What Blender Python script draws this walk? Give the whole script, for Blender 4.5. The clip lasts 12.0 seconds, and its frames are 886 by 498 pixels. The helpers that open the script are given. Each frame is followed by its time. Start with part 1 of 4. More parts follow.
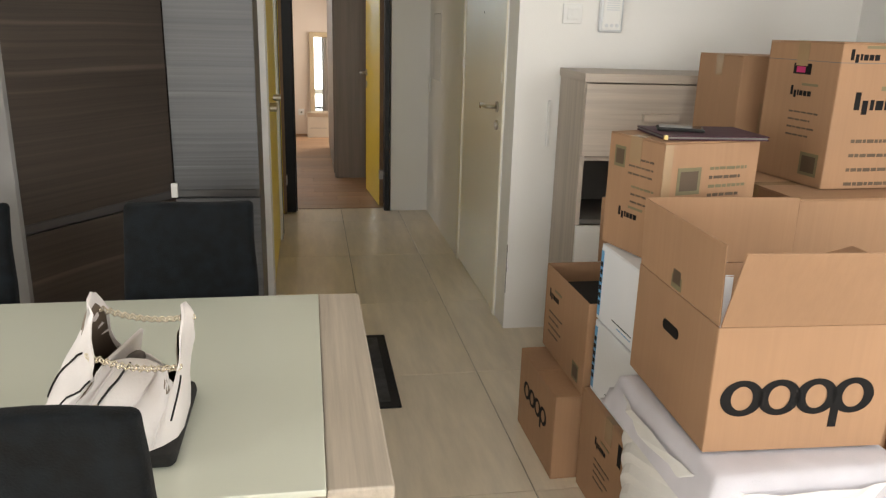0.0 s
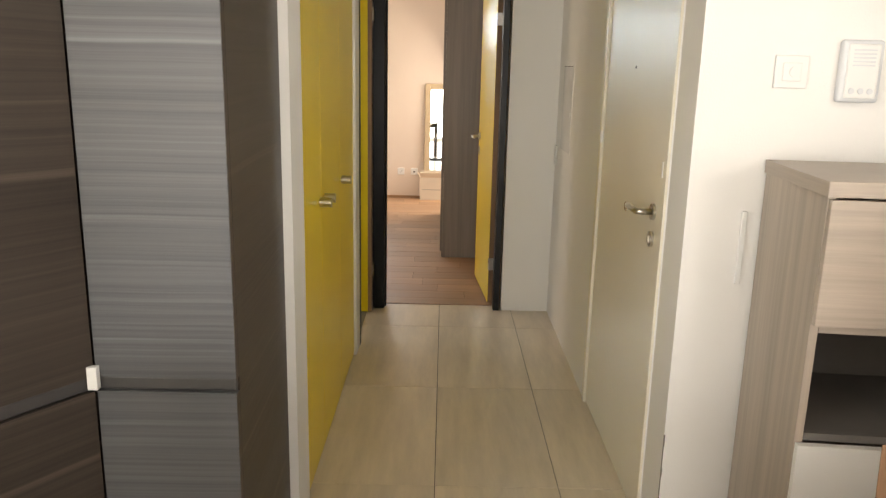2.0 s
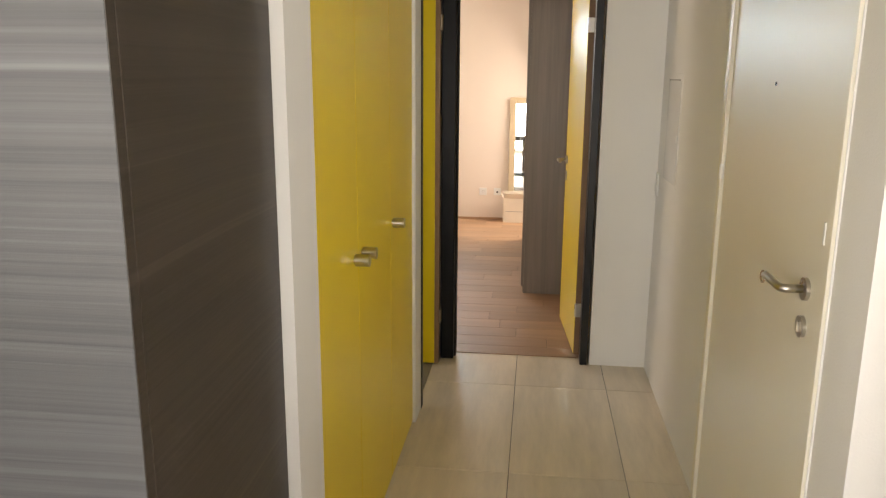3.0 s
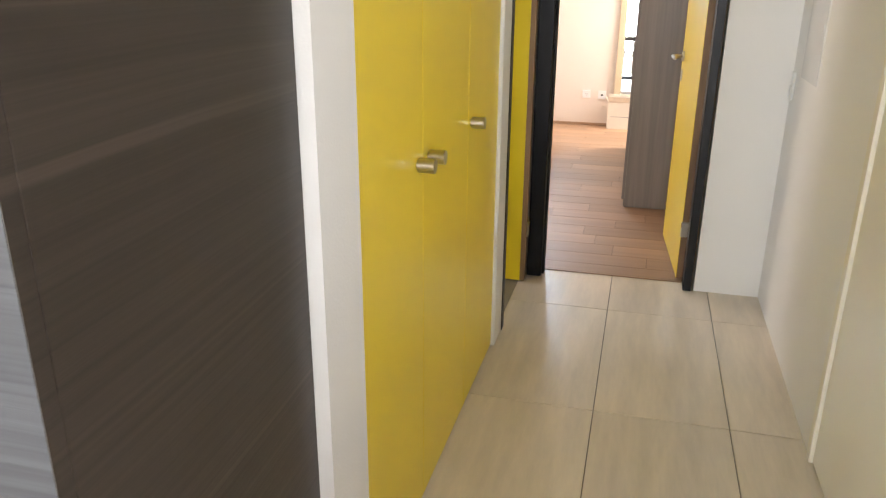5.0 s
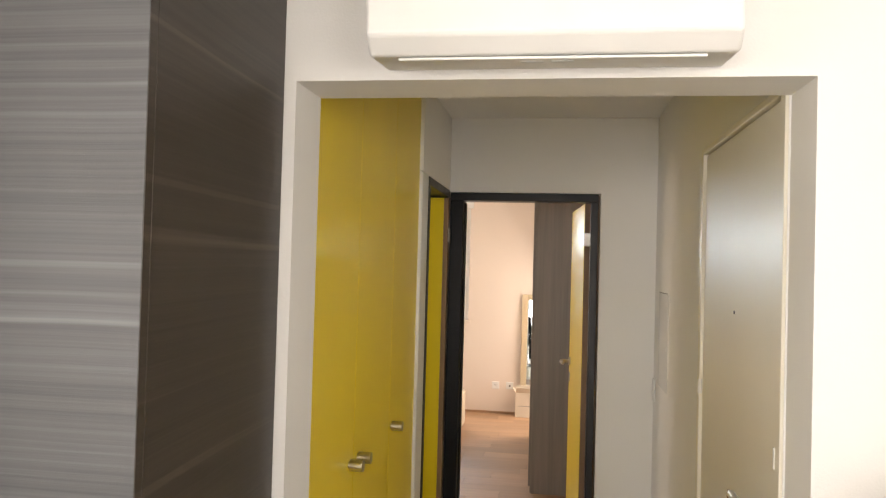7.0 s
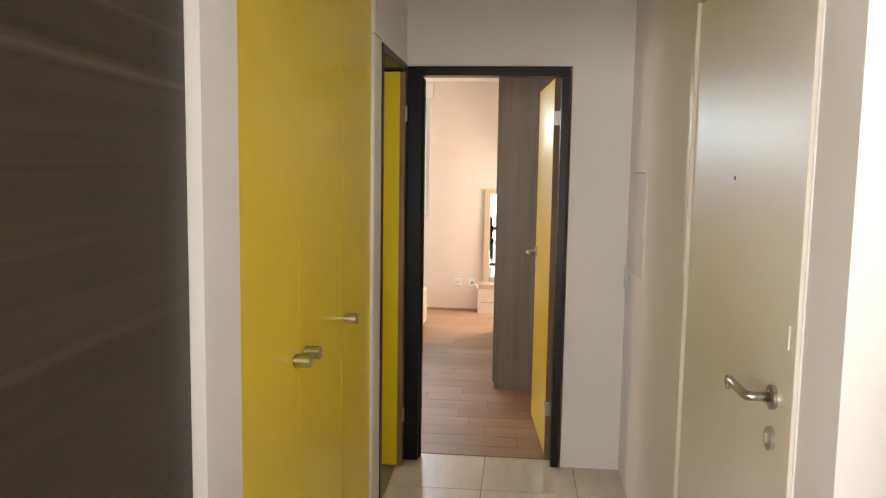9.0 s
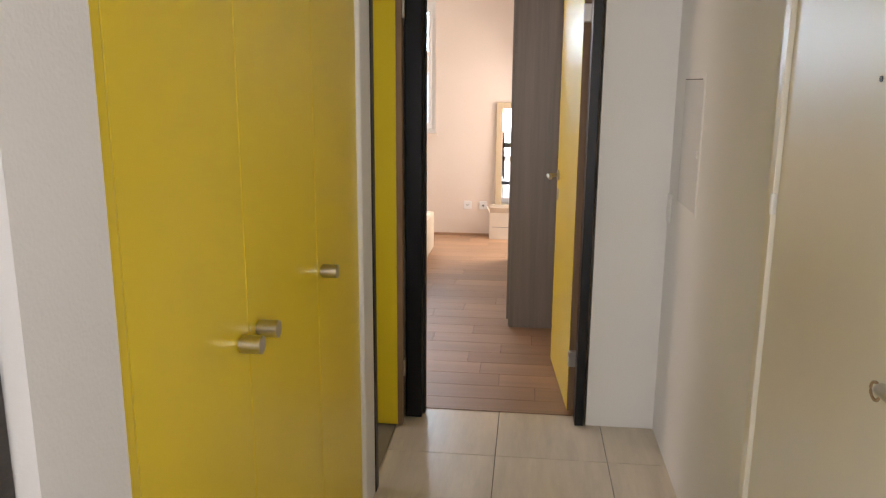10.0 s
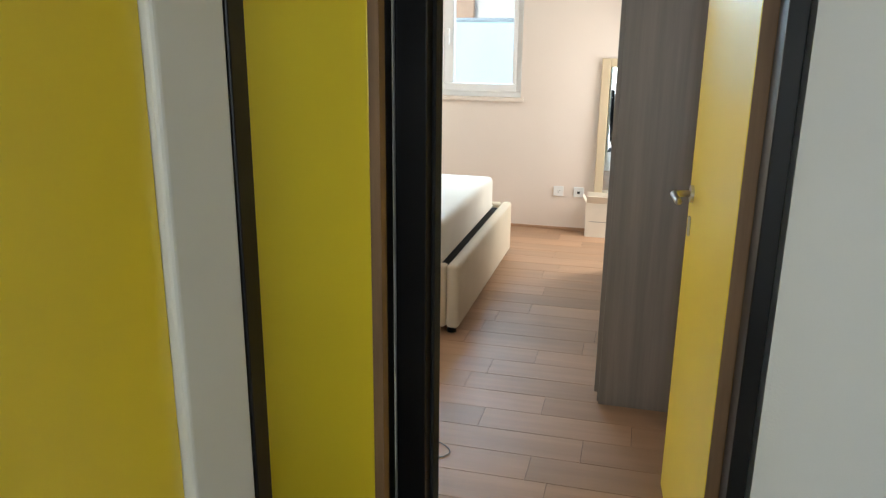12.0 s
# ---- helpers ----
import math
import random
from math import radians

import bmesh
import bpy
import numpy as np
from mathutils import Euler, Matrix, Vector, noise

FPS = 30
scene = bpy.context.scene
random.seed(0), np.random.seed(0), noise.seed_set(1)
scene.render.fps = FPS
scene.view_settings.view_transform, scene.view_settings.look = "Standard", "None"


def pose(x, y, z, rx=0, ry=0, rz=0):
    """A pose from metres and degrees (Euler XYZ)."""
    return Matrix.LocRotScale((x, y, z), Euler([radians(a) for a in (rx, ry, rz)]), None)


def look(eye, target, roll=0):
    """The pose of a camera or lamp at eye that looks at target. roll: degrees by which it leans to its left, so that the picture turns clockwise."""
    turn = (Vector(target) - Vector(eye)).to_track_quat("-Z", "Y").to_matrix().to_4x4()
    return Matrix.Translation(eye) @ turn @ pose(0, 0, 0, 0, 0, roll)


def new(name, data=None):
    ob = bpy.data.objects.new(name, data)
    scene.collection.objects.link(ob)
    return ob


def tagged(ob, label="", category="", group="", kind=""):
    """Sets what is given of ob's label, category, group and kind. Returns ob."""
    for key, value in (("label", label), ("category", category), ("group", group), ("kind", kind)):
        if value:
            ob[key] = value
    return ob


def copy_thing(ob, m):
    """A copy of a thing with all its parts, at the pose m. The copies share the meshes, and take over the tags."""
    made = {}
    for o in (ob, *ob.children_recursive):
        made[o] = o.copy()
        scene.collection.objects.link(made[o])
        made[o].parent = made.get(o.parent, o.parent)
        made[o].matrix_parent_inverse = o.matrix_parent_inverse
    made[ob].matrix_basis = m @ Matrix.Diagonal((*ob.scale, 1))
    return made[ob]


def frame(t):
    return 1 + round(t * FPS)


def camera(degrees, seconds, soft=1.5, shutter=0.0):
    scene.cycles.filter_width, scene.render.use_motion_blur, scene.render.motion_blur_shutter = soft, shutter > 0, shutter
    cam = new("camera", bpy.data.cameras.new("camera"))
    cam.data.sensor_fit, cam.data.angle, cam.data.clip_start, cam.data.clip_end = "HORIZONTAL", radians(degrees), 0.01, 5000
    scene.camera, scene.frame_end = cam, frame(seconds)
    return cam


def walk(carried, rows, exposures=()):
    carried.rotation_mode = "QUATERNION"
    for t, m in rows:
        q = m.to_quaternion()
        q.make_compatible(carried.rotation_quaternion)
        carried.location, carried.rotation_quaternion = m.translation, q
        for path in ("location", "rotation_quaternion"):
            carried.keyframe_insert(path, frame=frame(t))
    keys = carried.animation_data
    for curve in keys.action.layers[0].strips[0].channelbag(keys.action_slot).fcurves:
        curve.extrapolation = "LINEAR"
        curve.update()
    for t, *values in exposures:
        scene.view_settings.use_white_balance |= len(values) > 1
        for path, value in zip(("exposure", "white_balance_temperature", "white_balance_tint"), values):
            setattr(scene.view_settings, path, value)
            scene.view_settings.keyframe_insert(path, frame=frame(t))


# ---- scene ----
cam = camera(60.5, 12.0, soft=1.3)
PATH = [
    (0, (0.346, 0.922, 1.456), (0.686, 2.812, 0.894), 1.6),
    (0.5, (0.403, 1.225, 1.505), (0.620, 3.152, 1.012), 1.1),
    (1, (0.475, 1.567, 1.517), (0.611, 3.512, 1.071), 0.9),
    (1.5, (0.534, 1.848, 1.518), (0.624, 3.795, 1.071), 1.2),
    (2, (0.594, 2.253, 1.515), (0.598, 4.199, 1.054), 1.3),
    (2.5, (0.631, 2.601, 1.499), (0.520, 4.544, 1.039), 1.0),
    (3, (0.653, 2.922, 1.547), (0.420, 4.859, 1.107), 0.4),
    (3.2, (0.652, 3.025, 1.557), (0.370, 4.958, 1.128), 0.2),
    (3.6, (0.648, 3.240, 1.559), (0.279, 5.150, 1.095), 0.0),
    (4, (0.628, 3.386, 1.521), (0.194, 5.254, 0.962), 0.3),
    (4.4, (0.615, 3.439, 1.478), (0.144, 5.270, 0.828), 0.6),
    (4.8, (0.632, 3.376, 1.464), (0.156, 5.200, 0.795), 0.7),
    (5, (0.658, 3.292, 1.464), (0.185, 5.113, 0.784), 0.4),
    (5.5, (0.718, 3.093, 1.491), (0.269, 4.952, 0.905), 0.4),
    (6, (0.763, 2.933, 1.558), (0.354, 4.856, 1.187), 0.7),
    (6.5, (0.781, 2.832, 1.619), (0.419, 4.794, 1.475), 1.0),
    (6.7, (0.773, 2.789, 1.633), (0.436, 4.759, 1.568), 1.3),
    (7.1, (0.771, 2.711, 1.662), (0.474, 4.700, 1.731), 1.6),
    (7.5, (0.759, 2.663, 1.667), (0.497, 4.658, 1.790), 1.7),
    (7.9, (0.745, 2.676, 1.651), (0.511, 4.669, 1.754), 1.7),
    (8.3, (0.737, 2.781, 1.618), (0.521, 4.769, 1.629), 1.5),
    (8.5, (0.744, 2.866, 1.601), (0.533, 4.854, 1.546), 1.4),
    (9, (0.734, 3.064, 1.549), (0.539, 5.044, 1.339), 0.9),
    (9.5, (0.685, 3.393, 1.534), (0.488, 5.354, 1.194), 0.6),
    (10, (0.687, 3.683, 1.525), (0.472, 5.625, 1.098), 0.4),
    (10.5, (0.708, 4.037, 1.541), (0.451, 5.962, 1.064), 0.3),
    (11, (0.682, 4.401, 1.515), (0.362, 6.308, 1.004), 0.5),
    (11.5, (0.670, 4.880, 1.529), (0.262, 6.764, 0.997), 0.1),
    (12, (0.683, 5.341, 1.519), (0.204, 7.204, 0.970), 0.6),
]
walk(cam, [(t, look(eye, target, roll)) for t, eye, target, roll in PATH],
     exposures=[(0, 0.34, 6950, 10), (1, 0.92, 7450, 13), (2.5, 1.0, 7350, 12), (3.2, 1.18, 7250, 13), (4.8, 1.66, 6450, 13), (5.5, 1.56, 6400, 12), (6.5, 1.14, 7050, 14),
                (8.5, 0.96, 7400, 15), (9, 1.08, 7100, 15), (9.5, 1.16, 6900, 17), (10, 1.05, 6700, 17), (11, 0.97, 6250, 11), (12, 1.02, 5850, 2)])

# ---- light ----
world = bpy.data.worlds.new("sky")
scene.world = world
world.use_nodes = True
wn = world.node_tree.nodes
sky = wn.new("ShaderNodeTexSky")
sky.sky_type = "NISHITA"
sky.sun_disc = False
sky.sun_elevation, sky.sun_rotation = radians(48), radians(200)
wn["Background"].inputs["Strength"].default_value = 0.12
world.node_tree.links.new(sky.outputs["Color"], wn["Background"].inputs["Color"])


def area_light(name, m, sx, sy, watts, color):
    """Daylight that enters through one opening."""
    d = bpy.data.lights.new(name, "AREA")
    d.shape, d.size, d.size_y, d.energy, d.color = "RECTANGLE", sx, sy, watts, color
    ob = new(name, d)
    ob.matrix_world = m
    return ob


sun = bpy.data.lights.new("sun", "SUN")
sun.energy, sun.angle, sun.color = 2.0, radians(0.6), (1.0, 0.95, 0.87)
new("sun", sun).matrix_world = look((0, 0, 9), (3.0, 7.0, 0))
area_light("living_window_light", look((-0.7, -5.3, 1.20), (-0.7, 4, 0.9)), 3.6, 2.1, 142, (0.94, 0.97, 1.0))
# side windows are unseen and assumed; both lamps fill the floor and low parts
area_light("west_fill_light", look((-3.4, 0.6, 1.5), (1.0, 2.2, 0.3)), 2.2, 1.3, 54, (0.95, 0.97, 1.0))
area_light("east_fill_light", look((2.9, 0.4, 1.6), (0.2, 2.6, 0.3)), 1.9, 1.3, 46, (0.96, 0.98, 1.0))
area_light("bedroom_window_light", look((-3.15, 10.0, 1.3), (0, 9.6, 0.8)), 1.8, 2.0, 30, (1.0, 0.84, 0.70))
# added lamp, hung outside out of view: sky light and blue reflections on doors
area_light("north_window_light", look((-0.95, 12.3, 2.40), (-0.3, 9.3, 0.6)), 1.7, 1.2, 46, (0.64, 0.83, 1.0))
area_light("balcony_door_light", look((1.22, 10.78, 1.25), (-0.6, 9.6, 0.2)), 0.75, 1.9, 20, (1.0, 0.90, 0.80))
area_light("bath_window_light", look((-2.1, 6.5, 1.7), (0.8, 6.55, 0.2)), 0.6, 0.95, 3.0, (0.97, 0.98, 1.0))

# ---- materials ----


def mat(name, color, rough=0.6, metal=0.0, vary=0.12, scale=(6, 6, 6), fine=60.0, bump=0.15, dark=None, sheen=0.0, rnd=0.0,
        streak=None, lines=None, spec=0.5, coat=0.0, gloss_vary=0.08, glow_out=0.0, wave=0.0):
    """A procedural surface: broad stains, fine grain and relief; streak=(scale xyz, strength) adds a grain that runs one way."""
    m = bpy.data.materials.new(name)
    m.use_nodes = True
    nt = m.node_tree
    n, ln = nt.nodes, nt.links
    b = n["Principled BSDF"]
    b.inputs["Roughness"].default_value = rough
    b.inputs["Metallic"].default_value = metal
    b.inputs["Specular IOR Level"].default_value = spec
    b.inputs["Sheen Weight"].default_value = sheen
    b.inputs["Coat Weight"].default_value = coat
    tc = n.new("ShaderNodeTexCoord")
    mp = n.new("ShaderNodeMapping")
    mp.inputs["Scale"].default_value = scale
    ln.new(tc.outputs["Object"], mp.inputs["Vector"])
    coords = mp.outputs["Vector"]
    info = n.new("ShaderNodeObjectInfo")
    if rnd:
        off = n.new("ShaderNodeVectorMath")
        off.operation = "MULTIPLY_ADD"
        ln.new(info.outputs["Random"], off.inputs[0])
        off.inputs[1].default_value = (37.0, 53.0, 29.0)
        ln.new(coords, off.inputs[2])
        coords = off.outputs[0]
    big = n.new("ShaderNodeTexNoise")
    big.inputs["Scale"].default_value = 1.0
    big.inputs["Detail"].default_value = 2.0
    ln.new(coords, big.inputs["Vector"])
    small = n.new("ShaderNodeTexNoise")
    small.inputs["Scale"].default_value = fine
    small.inputs["Detail"].default_value = 3.0
    ln.new(tc.outputs["Object"], small.inputs["Vector"])
    d = dark or tuple(c * (1 - 2 * vary) for c in color)
    mix = n.new("ShaderNodeMix")
    mix.data_type = "RGBA"
    mix.inputs["A"].default_value = (*d, 1)
    mix.inputs["B"].default_value = (*color, 1)
    rg = n.new("ShaderNodeMapRange")
    rg.interpolation_type = "SMOOTHSTEP"
    rg.inputs["From Min"].default_value, rg.inputs["From Max"].default_value = 0.2, 0.8
    ln.new(big.outputs["Fac"], rg.inputs["Value"])
    ln.new(rg.outputs["Result"], mix.inputs["Factor"])
    out = mix.outputs["Result"]
    relief = small.outputs["Fac"]
    if streak:
        sc, power = streak
        mp2 = n.new("ShaderNodeMapping")
        mp2.inputs["Scale"].default_value = sc
        src = tc.outputs["Object"]
        if rnd:
            off2 = n.new("ShaderNodeVectorMath")
            off2.operation = "MULTIPLY_ADD"
            ln.new(info.outputs["Random"], off2.inputs[0])
            off2.inputs[1].default_value = (17.0, 23.0, 19.0)
            ln.new(src, off2.inputs[2])
            src = off2.outputs[0]
        if wave:
            wn_ = n.new("ShaderNodeTexNoise")
            wn_.inputs["Scale"].default_value = 1.6
            ln.new(src, wn_.inputs["Vector"])
            bend = n.new("ShaderNodeVectorMath")
            bend.operation = "MULTIPLY_ADD"
            ln.new(wn_.outputs["Fac"], bend.inputs[0])
            bend.inputs[1].default_value = (0.0, 0.0, wave * 0.12)
            ln.new(src, bend.inputs[2])
            src = bend.outputs[0]
        ln.new(src, mp2.inputs["Vector"])
        st = n.new("ShaderNodeTexNoise")
        st.inputs["Scale"].default_value = 1.0
        st.inputs["Detail"].default_value = 8.0
        st.inputs["Roughness"].default_value = 0.65
        ln.new(mp2.outputs["Vector"], st.inputs["Vector"])
        sr = n.new("ShaderNodeMapRange")
        sr.inputs["From Min"].default_value, sr.inputs["From Max"].default_value = 0.28, 0.72
        sr.inputs["To Min"].default_value, sr.inputs["To Max"].default_value = 1 - power, 1 + power
        ln.new(st.outputs["Fac"], sr.inputs["Value"])
        mul = n.new("ShaderNodeVectorMath")
        mul.operation = "SCALE"
        ln.new(out, mul.inputs[0])
        ln.new(sr.outputs["Result"], mul.inputs["Scale"])
        out = mul.outputs[0]
        relief = st.outputs["Fac"]
    if lines:
        sc, power = lines
        mp3 = n.new("ShaderNodeMapping")
        mp3.inputs["Scale"].default_value = sc
        ln.new(src if wave else tc.outputs["Object"], mp3.inputs["Vector"])
        lt = n.new("ShaderNodeTexNoise")
        lt.inputs["Scale"].default_value = 1.0
        lt.inputs["Detail"].default_value = 2.0
        lt.inputs["Distortion"].default_value = 0.25
        ln.new(mp3.outputs["Vector"], lt.inputs["Vector"])
        lr = n.new("ShaderNodeMapRange")
        lr.inputs["From Min"].default_value, lr.inputs["From Max"].default_value = 0.60, 0.68
        lr.inputs["To Min"].default_value, lr.inputs["To Max"].default_value = 1.0, 1.0 + power
        ln.new(lt.outputs["Fac"], lr.inputs["Value"])
        mul = n.new("ShaderNodeVectorMath")
        mul.operation = "SCALE"
        ln.new(out, mul.inputs[0])
        ln.new(lr.outputs["Result"], mul.inputs["Scale"])
        out = mul.outputs[0]
    if rnd:
        rr = n.new("ShaderNodeMapRange")
        rr.inputs["To Min"].default_value, rr.inputs["To Max"].default_value = 1 - rnd, 1 + rnd
        ln.new(info.outputs["Random"], rr.inputs["Value"])
        mul = n.new("ShaderNodeVectorMath")
        mul.operation = "SCALE"
        ln.new(out, mul.inputs[0])
        ln.new(rr.outputs["Result"], mul.inputs["Scale"])
        out = mul.outputs[0]
    ln.new(out, b.inputs["Base Color"])
    # own glow, used for the bright screen beyond the window
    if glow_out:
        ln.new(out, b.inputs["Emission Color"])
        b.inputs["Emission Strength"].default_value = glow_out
    if gloss_vary:
        gr = n.new("ShaderNodeMapRange")
        gr.inputs["To Min"].default_value = max(0.02, rough - gloss_vary)
        gr.inputs["To Max"].default_value = min(1.0, rough + gloss_vary)
        ln.new(big.outputs["Fac"], gr.inputs["Value"])
        ln.new(gr.outputs["Result"], b.inputs["Roughness"])
    if bump:
        bp = n.new("ShaderNodeBump")
        bp.inputs["Strength"].default_value = bump
        bp.inputs["Distance"].default_value = 0.002
        ln.new(relief, bp.inputs["Height"])
        ln.new(bp.outputs["Normal"], b.inputs["Normal"])
    return m


def glass(name, color=(0.95, 0.98, 0.98), rough=0.02):
    m = bpy.data.materials.new(name)
    m.use_nodes = True
    b = m.node_tree.nodes["Principled BSDF"]
    b.inputs["Base Color"].default_value = (*color, 1)
    b.inputs["Roughness"].default_value = rough
    b.inputs["Transmission Weight"].default_value = 1.0
    b.inputs["IOR"].default_value = 1.45
    return m


WALL = mat("white_plaster", (0.84, 0.83, 0.805), 0.75, vary=0.025, scale=(1.3, 1.3, 1.3), fine=170, bump=0.35)
# white plaster whose colour holds the warm light reflected in the bedroom
WALL_WARM = mat("white_plaster_warm_bounce", (0.80, 0.70, 0.61), 0.75, vary=0.025, scale=(1.3, 1.3, 1.3), fine=170, bump=0.35)
CEIL = mat("ceiling_paint", (0.84, 0.83, 0.81), 0.8, vary=0.02, scale=(1, 1, 1), fine=140, bump=0.2)
TRIM = mat("white_lacquer", (0.80, 0.79, 0.75), 0.35, vary=0.02, scale=(3, 3, 3), fine=90, bump=0.05)
TILE = mat("beige_stone_tile", (0.78, 0.685, 0.55), 0.28, vary=0.05, scale=(3.5, 1.1, 2), fine=80, bump=0.06, rnd=0.045,
           streak=((14, 2.2, 14), 0.13), spec=0.5, gloss_vary=0)
GROUT = mat("grey_brown_grout", (0.20, 0.17, 0.14), 0.9, vary=0.1, fine=200, bump=0.3)
PLANK = mat("brown_oak_plank", (0.43, 0.262, 0.155), 0.50, vary=0.10, scale=(1.2, 5, 2), fine=90, bump=0.1, rnd=0.12,
            streak=((1.3, 22, 10), 0.11), spec=0.45)
PLANK_GAP = mat("dark_plank_joint", (0.04, 0.026, 0.018), 0.9, vary=0.1, fine=200)
WOOD_GREY = mat("grey_wood_laminate", (0.100, 0.102, 0.108), 0.40, vary=0.12, scale=(0.35, 0.35, 5), fine=120, bump=0.35,
                streak=((0.7, 0.7, 95), 0.30), lines=((0.26, 0.26, 27), 0.45), spec=0.4, wave=0.16)
WOOD_DARK = mat("dark_brown_wood_laminate", (0.044, 0.034, 0.027), 0.44, vary=0.12, scale=(0.4, 0.4, 5), fine=120, bump=0.3,
                streak=((0.6, 0.6, 90), 0.34), lines=((0.22, 0.22, 25), 0.8), spec=0.4, wave=0.16)
WOOD_LIGHT = mat("light_wood_laminate", (0.47, 0.40, 0.335), 0.45, vary=0.08, scale=(0.8, 0.8, 5), fine=120, bump=0.15,
                 streak=((1.0, 1.0, 30), 0.22))
WOOD_LIGHT_UP = mat("light_wood_laminate_upright", (0.45, 0.385, 0.32), 0.45, vary=0.08, scale=(5, 5, 0.8), fine=120, bump=0.15,
                    streak=((30, 30, 1.0), 0.22))
WOOD_LONG = mat("light_wood_along", (0.52, 0.45, 0.37), 0.42, vary=0.08, scale=(5, 0.8, 5), fine=120, bump=0.15,
                streak=((42, 1.4, 30), 0.22))
WARDROBE = mat("grey_brown_wardrobe_wood", (0.235, 0.195, 0.165), 0.42, vary=0.08, scale=(5, 5, 0.7), fine=120, bump=0.15,
               streak=((26, 26, 0.9), 0.22))
YELLOW = mat("yellow_lacquer", (0.92, 0.69, 0.022), 0.30, vary=0.03, scale=(2, 2, 2), fine=260, bump=0.02, spec=0.6, gloss_vary=0)
BLACK = mat("black_lacquer", (0.008, 0.008, 0.009), 0.34, vary=0.15, scale=(4, 4, 4), fine=120, bump=0.05, spec=0.22)
CREAM = mat("cream_door_lacquer", (0.80, 0.76, 0.64), 0.33, vary=0.02, scale=(2, 2, 2), fine=240, bump=0.0, spec=0.7, gloss_vary=0)
EDGE = mat("raw_door_edge_wood", (0.27, 0.155, 0.075), 0.5, vary=0.1, scale=(6, 6, 1), streak=((40, 40, 2), 0.2))
STEEL = mat("brushed_steel", (0.56, 0.53, 0.48), 0.30, metal=1.0, vary=0.05, fine=300, bump=0.1)
ALU = mat("satin_aluminium", (0.62, 0.63, 0.64), 0.35, metal=1.0, vary=0.05, fine=200, bump=0.05)
CARD = mat("brown_cardboard", (0.37, 0.212, 0.118), 0.8, vary=0.07, scale=(3, 3, 3), fine=150, bump=0.25, rnd=0.05, streak=((60, 60, 2), 0.05))
PAPER = mat("white_paper_carton", (0.76, 0.77, 0.79), 0.55, vary=0.03, scale=(4, 4, 4), fine=120, bump=0.08)
INK = mat("black_print", (0.010, 0.009, 0.009), 0.75, spec=0.2, vary=0.2, fine=150)
PRINT = mat("faded_brown_print", (0.13, 0.085, 0.05), 0.7, vary=0.2, fine=150)
CHANNEL = mat("dark_grip_profile", (0.055, 0.053, 0.053), 0.32, vary=0.03, fine=90, bump=0.0, gloss_vary=0)
BLUE = mat("light_blue_print", (0.12, 0.36, 0.62), 0.5, vary=0.1, fine=150)
OLIVE = mat("olive_print", (0.20, 0.17, 0.09), 0.7, vary=0.1, fine=150)
TAPE = mat("clear_brown_tape", (0.40, 0.27, 0.16), 0.22, vary=0.1, fine=120, bump=0.15)
VELVET = mat("black_velvet", (0.0056, 0.0084, 0.0112), 0.85, vary=0.46, scale=(30, 30, 30), fine=300, bump=0.5, sheen=0.03, spec=0.2, gloss_vary=0.1)
GLASS_TOP = mat("pale_green_glass", (0.63, 0.65, 0.555), 0.2, vary=0.02, scale=(1, 1, 1), fine=30, bump=0.0, spec=0.5)
PLASTIC = mat("white_plastic", (0.78, 0.78, 0.76), 0.4, vary=0.02, fine=60, bump=0.03)
GREY_PLASTIC = mat("pale_grey_plastic", (0.66, 0.68, 0.70), 0.4, vary=0.03, fine=60, bump=0.03)
# grey for shade in gaps and the niche; also dark prints, cable, chips
SHADE_GREY = mat("shadow_gap_grey", (0.16, 0.15, 0.14), 0.7, vary=0.1, fine=100)
FABRIC = mat("cream_upholstery", (0.66, 0.565, 0.42), 0.8, vary=0.05, scale=(3, 3, 3), fine=320, bump=0.4)
SHEET = mat("white_mattress_cover", (0.80, 0.75, 0.66), 0.85, vary=0.04, scale=(4, 4, 4), fine=240, bump=0.35)
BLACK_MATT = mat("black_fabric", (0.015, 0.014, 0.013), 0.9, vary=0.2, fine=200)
EDGE_GREY = mat("grey_edge_band", (0.16, 0.155, 0.15), 0.5, vary=0.1, fine=120)
LEATHER = mat("white_bag_leather", (0.80, 0.75, 0.73), 0.42, vary=0.06, scale=(9, 9, 9), fine=170, bump=0.5)
RUBBER = mat("black_mat_rubber", (0.014, 0.014, 0.015), 0.85, vary=0.2, fine=260, bump=0.8)
MAT_FACE = mat("charcoal_mat_pile", (0.075, 0.076, 0.08), 0.95, vary=0.3, scale=(14, 14, 14), fine=420, bump=1.0)
MIRROR_FRAME = mat("cream_wood_frame", (0.60, 0.48, 0.31), 0.45, vary=0.06, scale=(8, 8, 2), fine=140, bump=0.1)
MIRROR = mat("mirror_silver", (0.86, 0.88, 0.87), 0.015, metal=1.0, vary=0.0, bump=0.0, gloss_vary=0)
PVC = mat("white_pvc", (0.80, 0.80, 0.79), 0.35, vary=0.02, fine=60, bump=0.03)
PANE = glass("window_glass")
PURPLE = mat("dark_purple_cover", (0.050, 0.011, 0.024), 0.5, spec=0.25, vary=0.1, fine=240, bump=0.2)
GOLD = mat("brass_corner", (0.72, 0.55, 0.24), 0.3, metal=1.0, vary=0.05)
ORANGE = mat("orange_plastic", (0.80, 0.22, 0.05), 0.45, vary=0.15, fine=80)
GREEN = mat("green_plastic", (0.03, 0.40, 0.12), 0.45, vary=0.1, fine=80)
LIME = mat("lime_plastic", (0.50, 0.60, 0.05), 0.45, vary=0.1, fine=80)
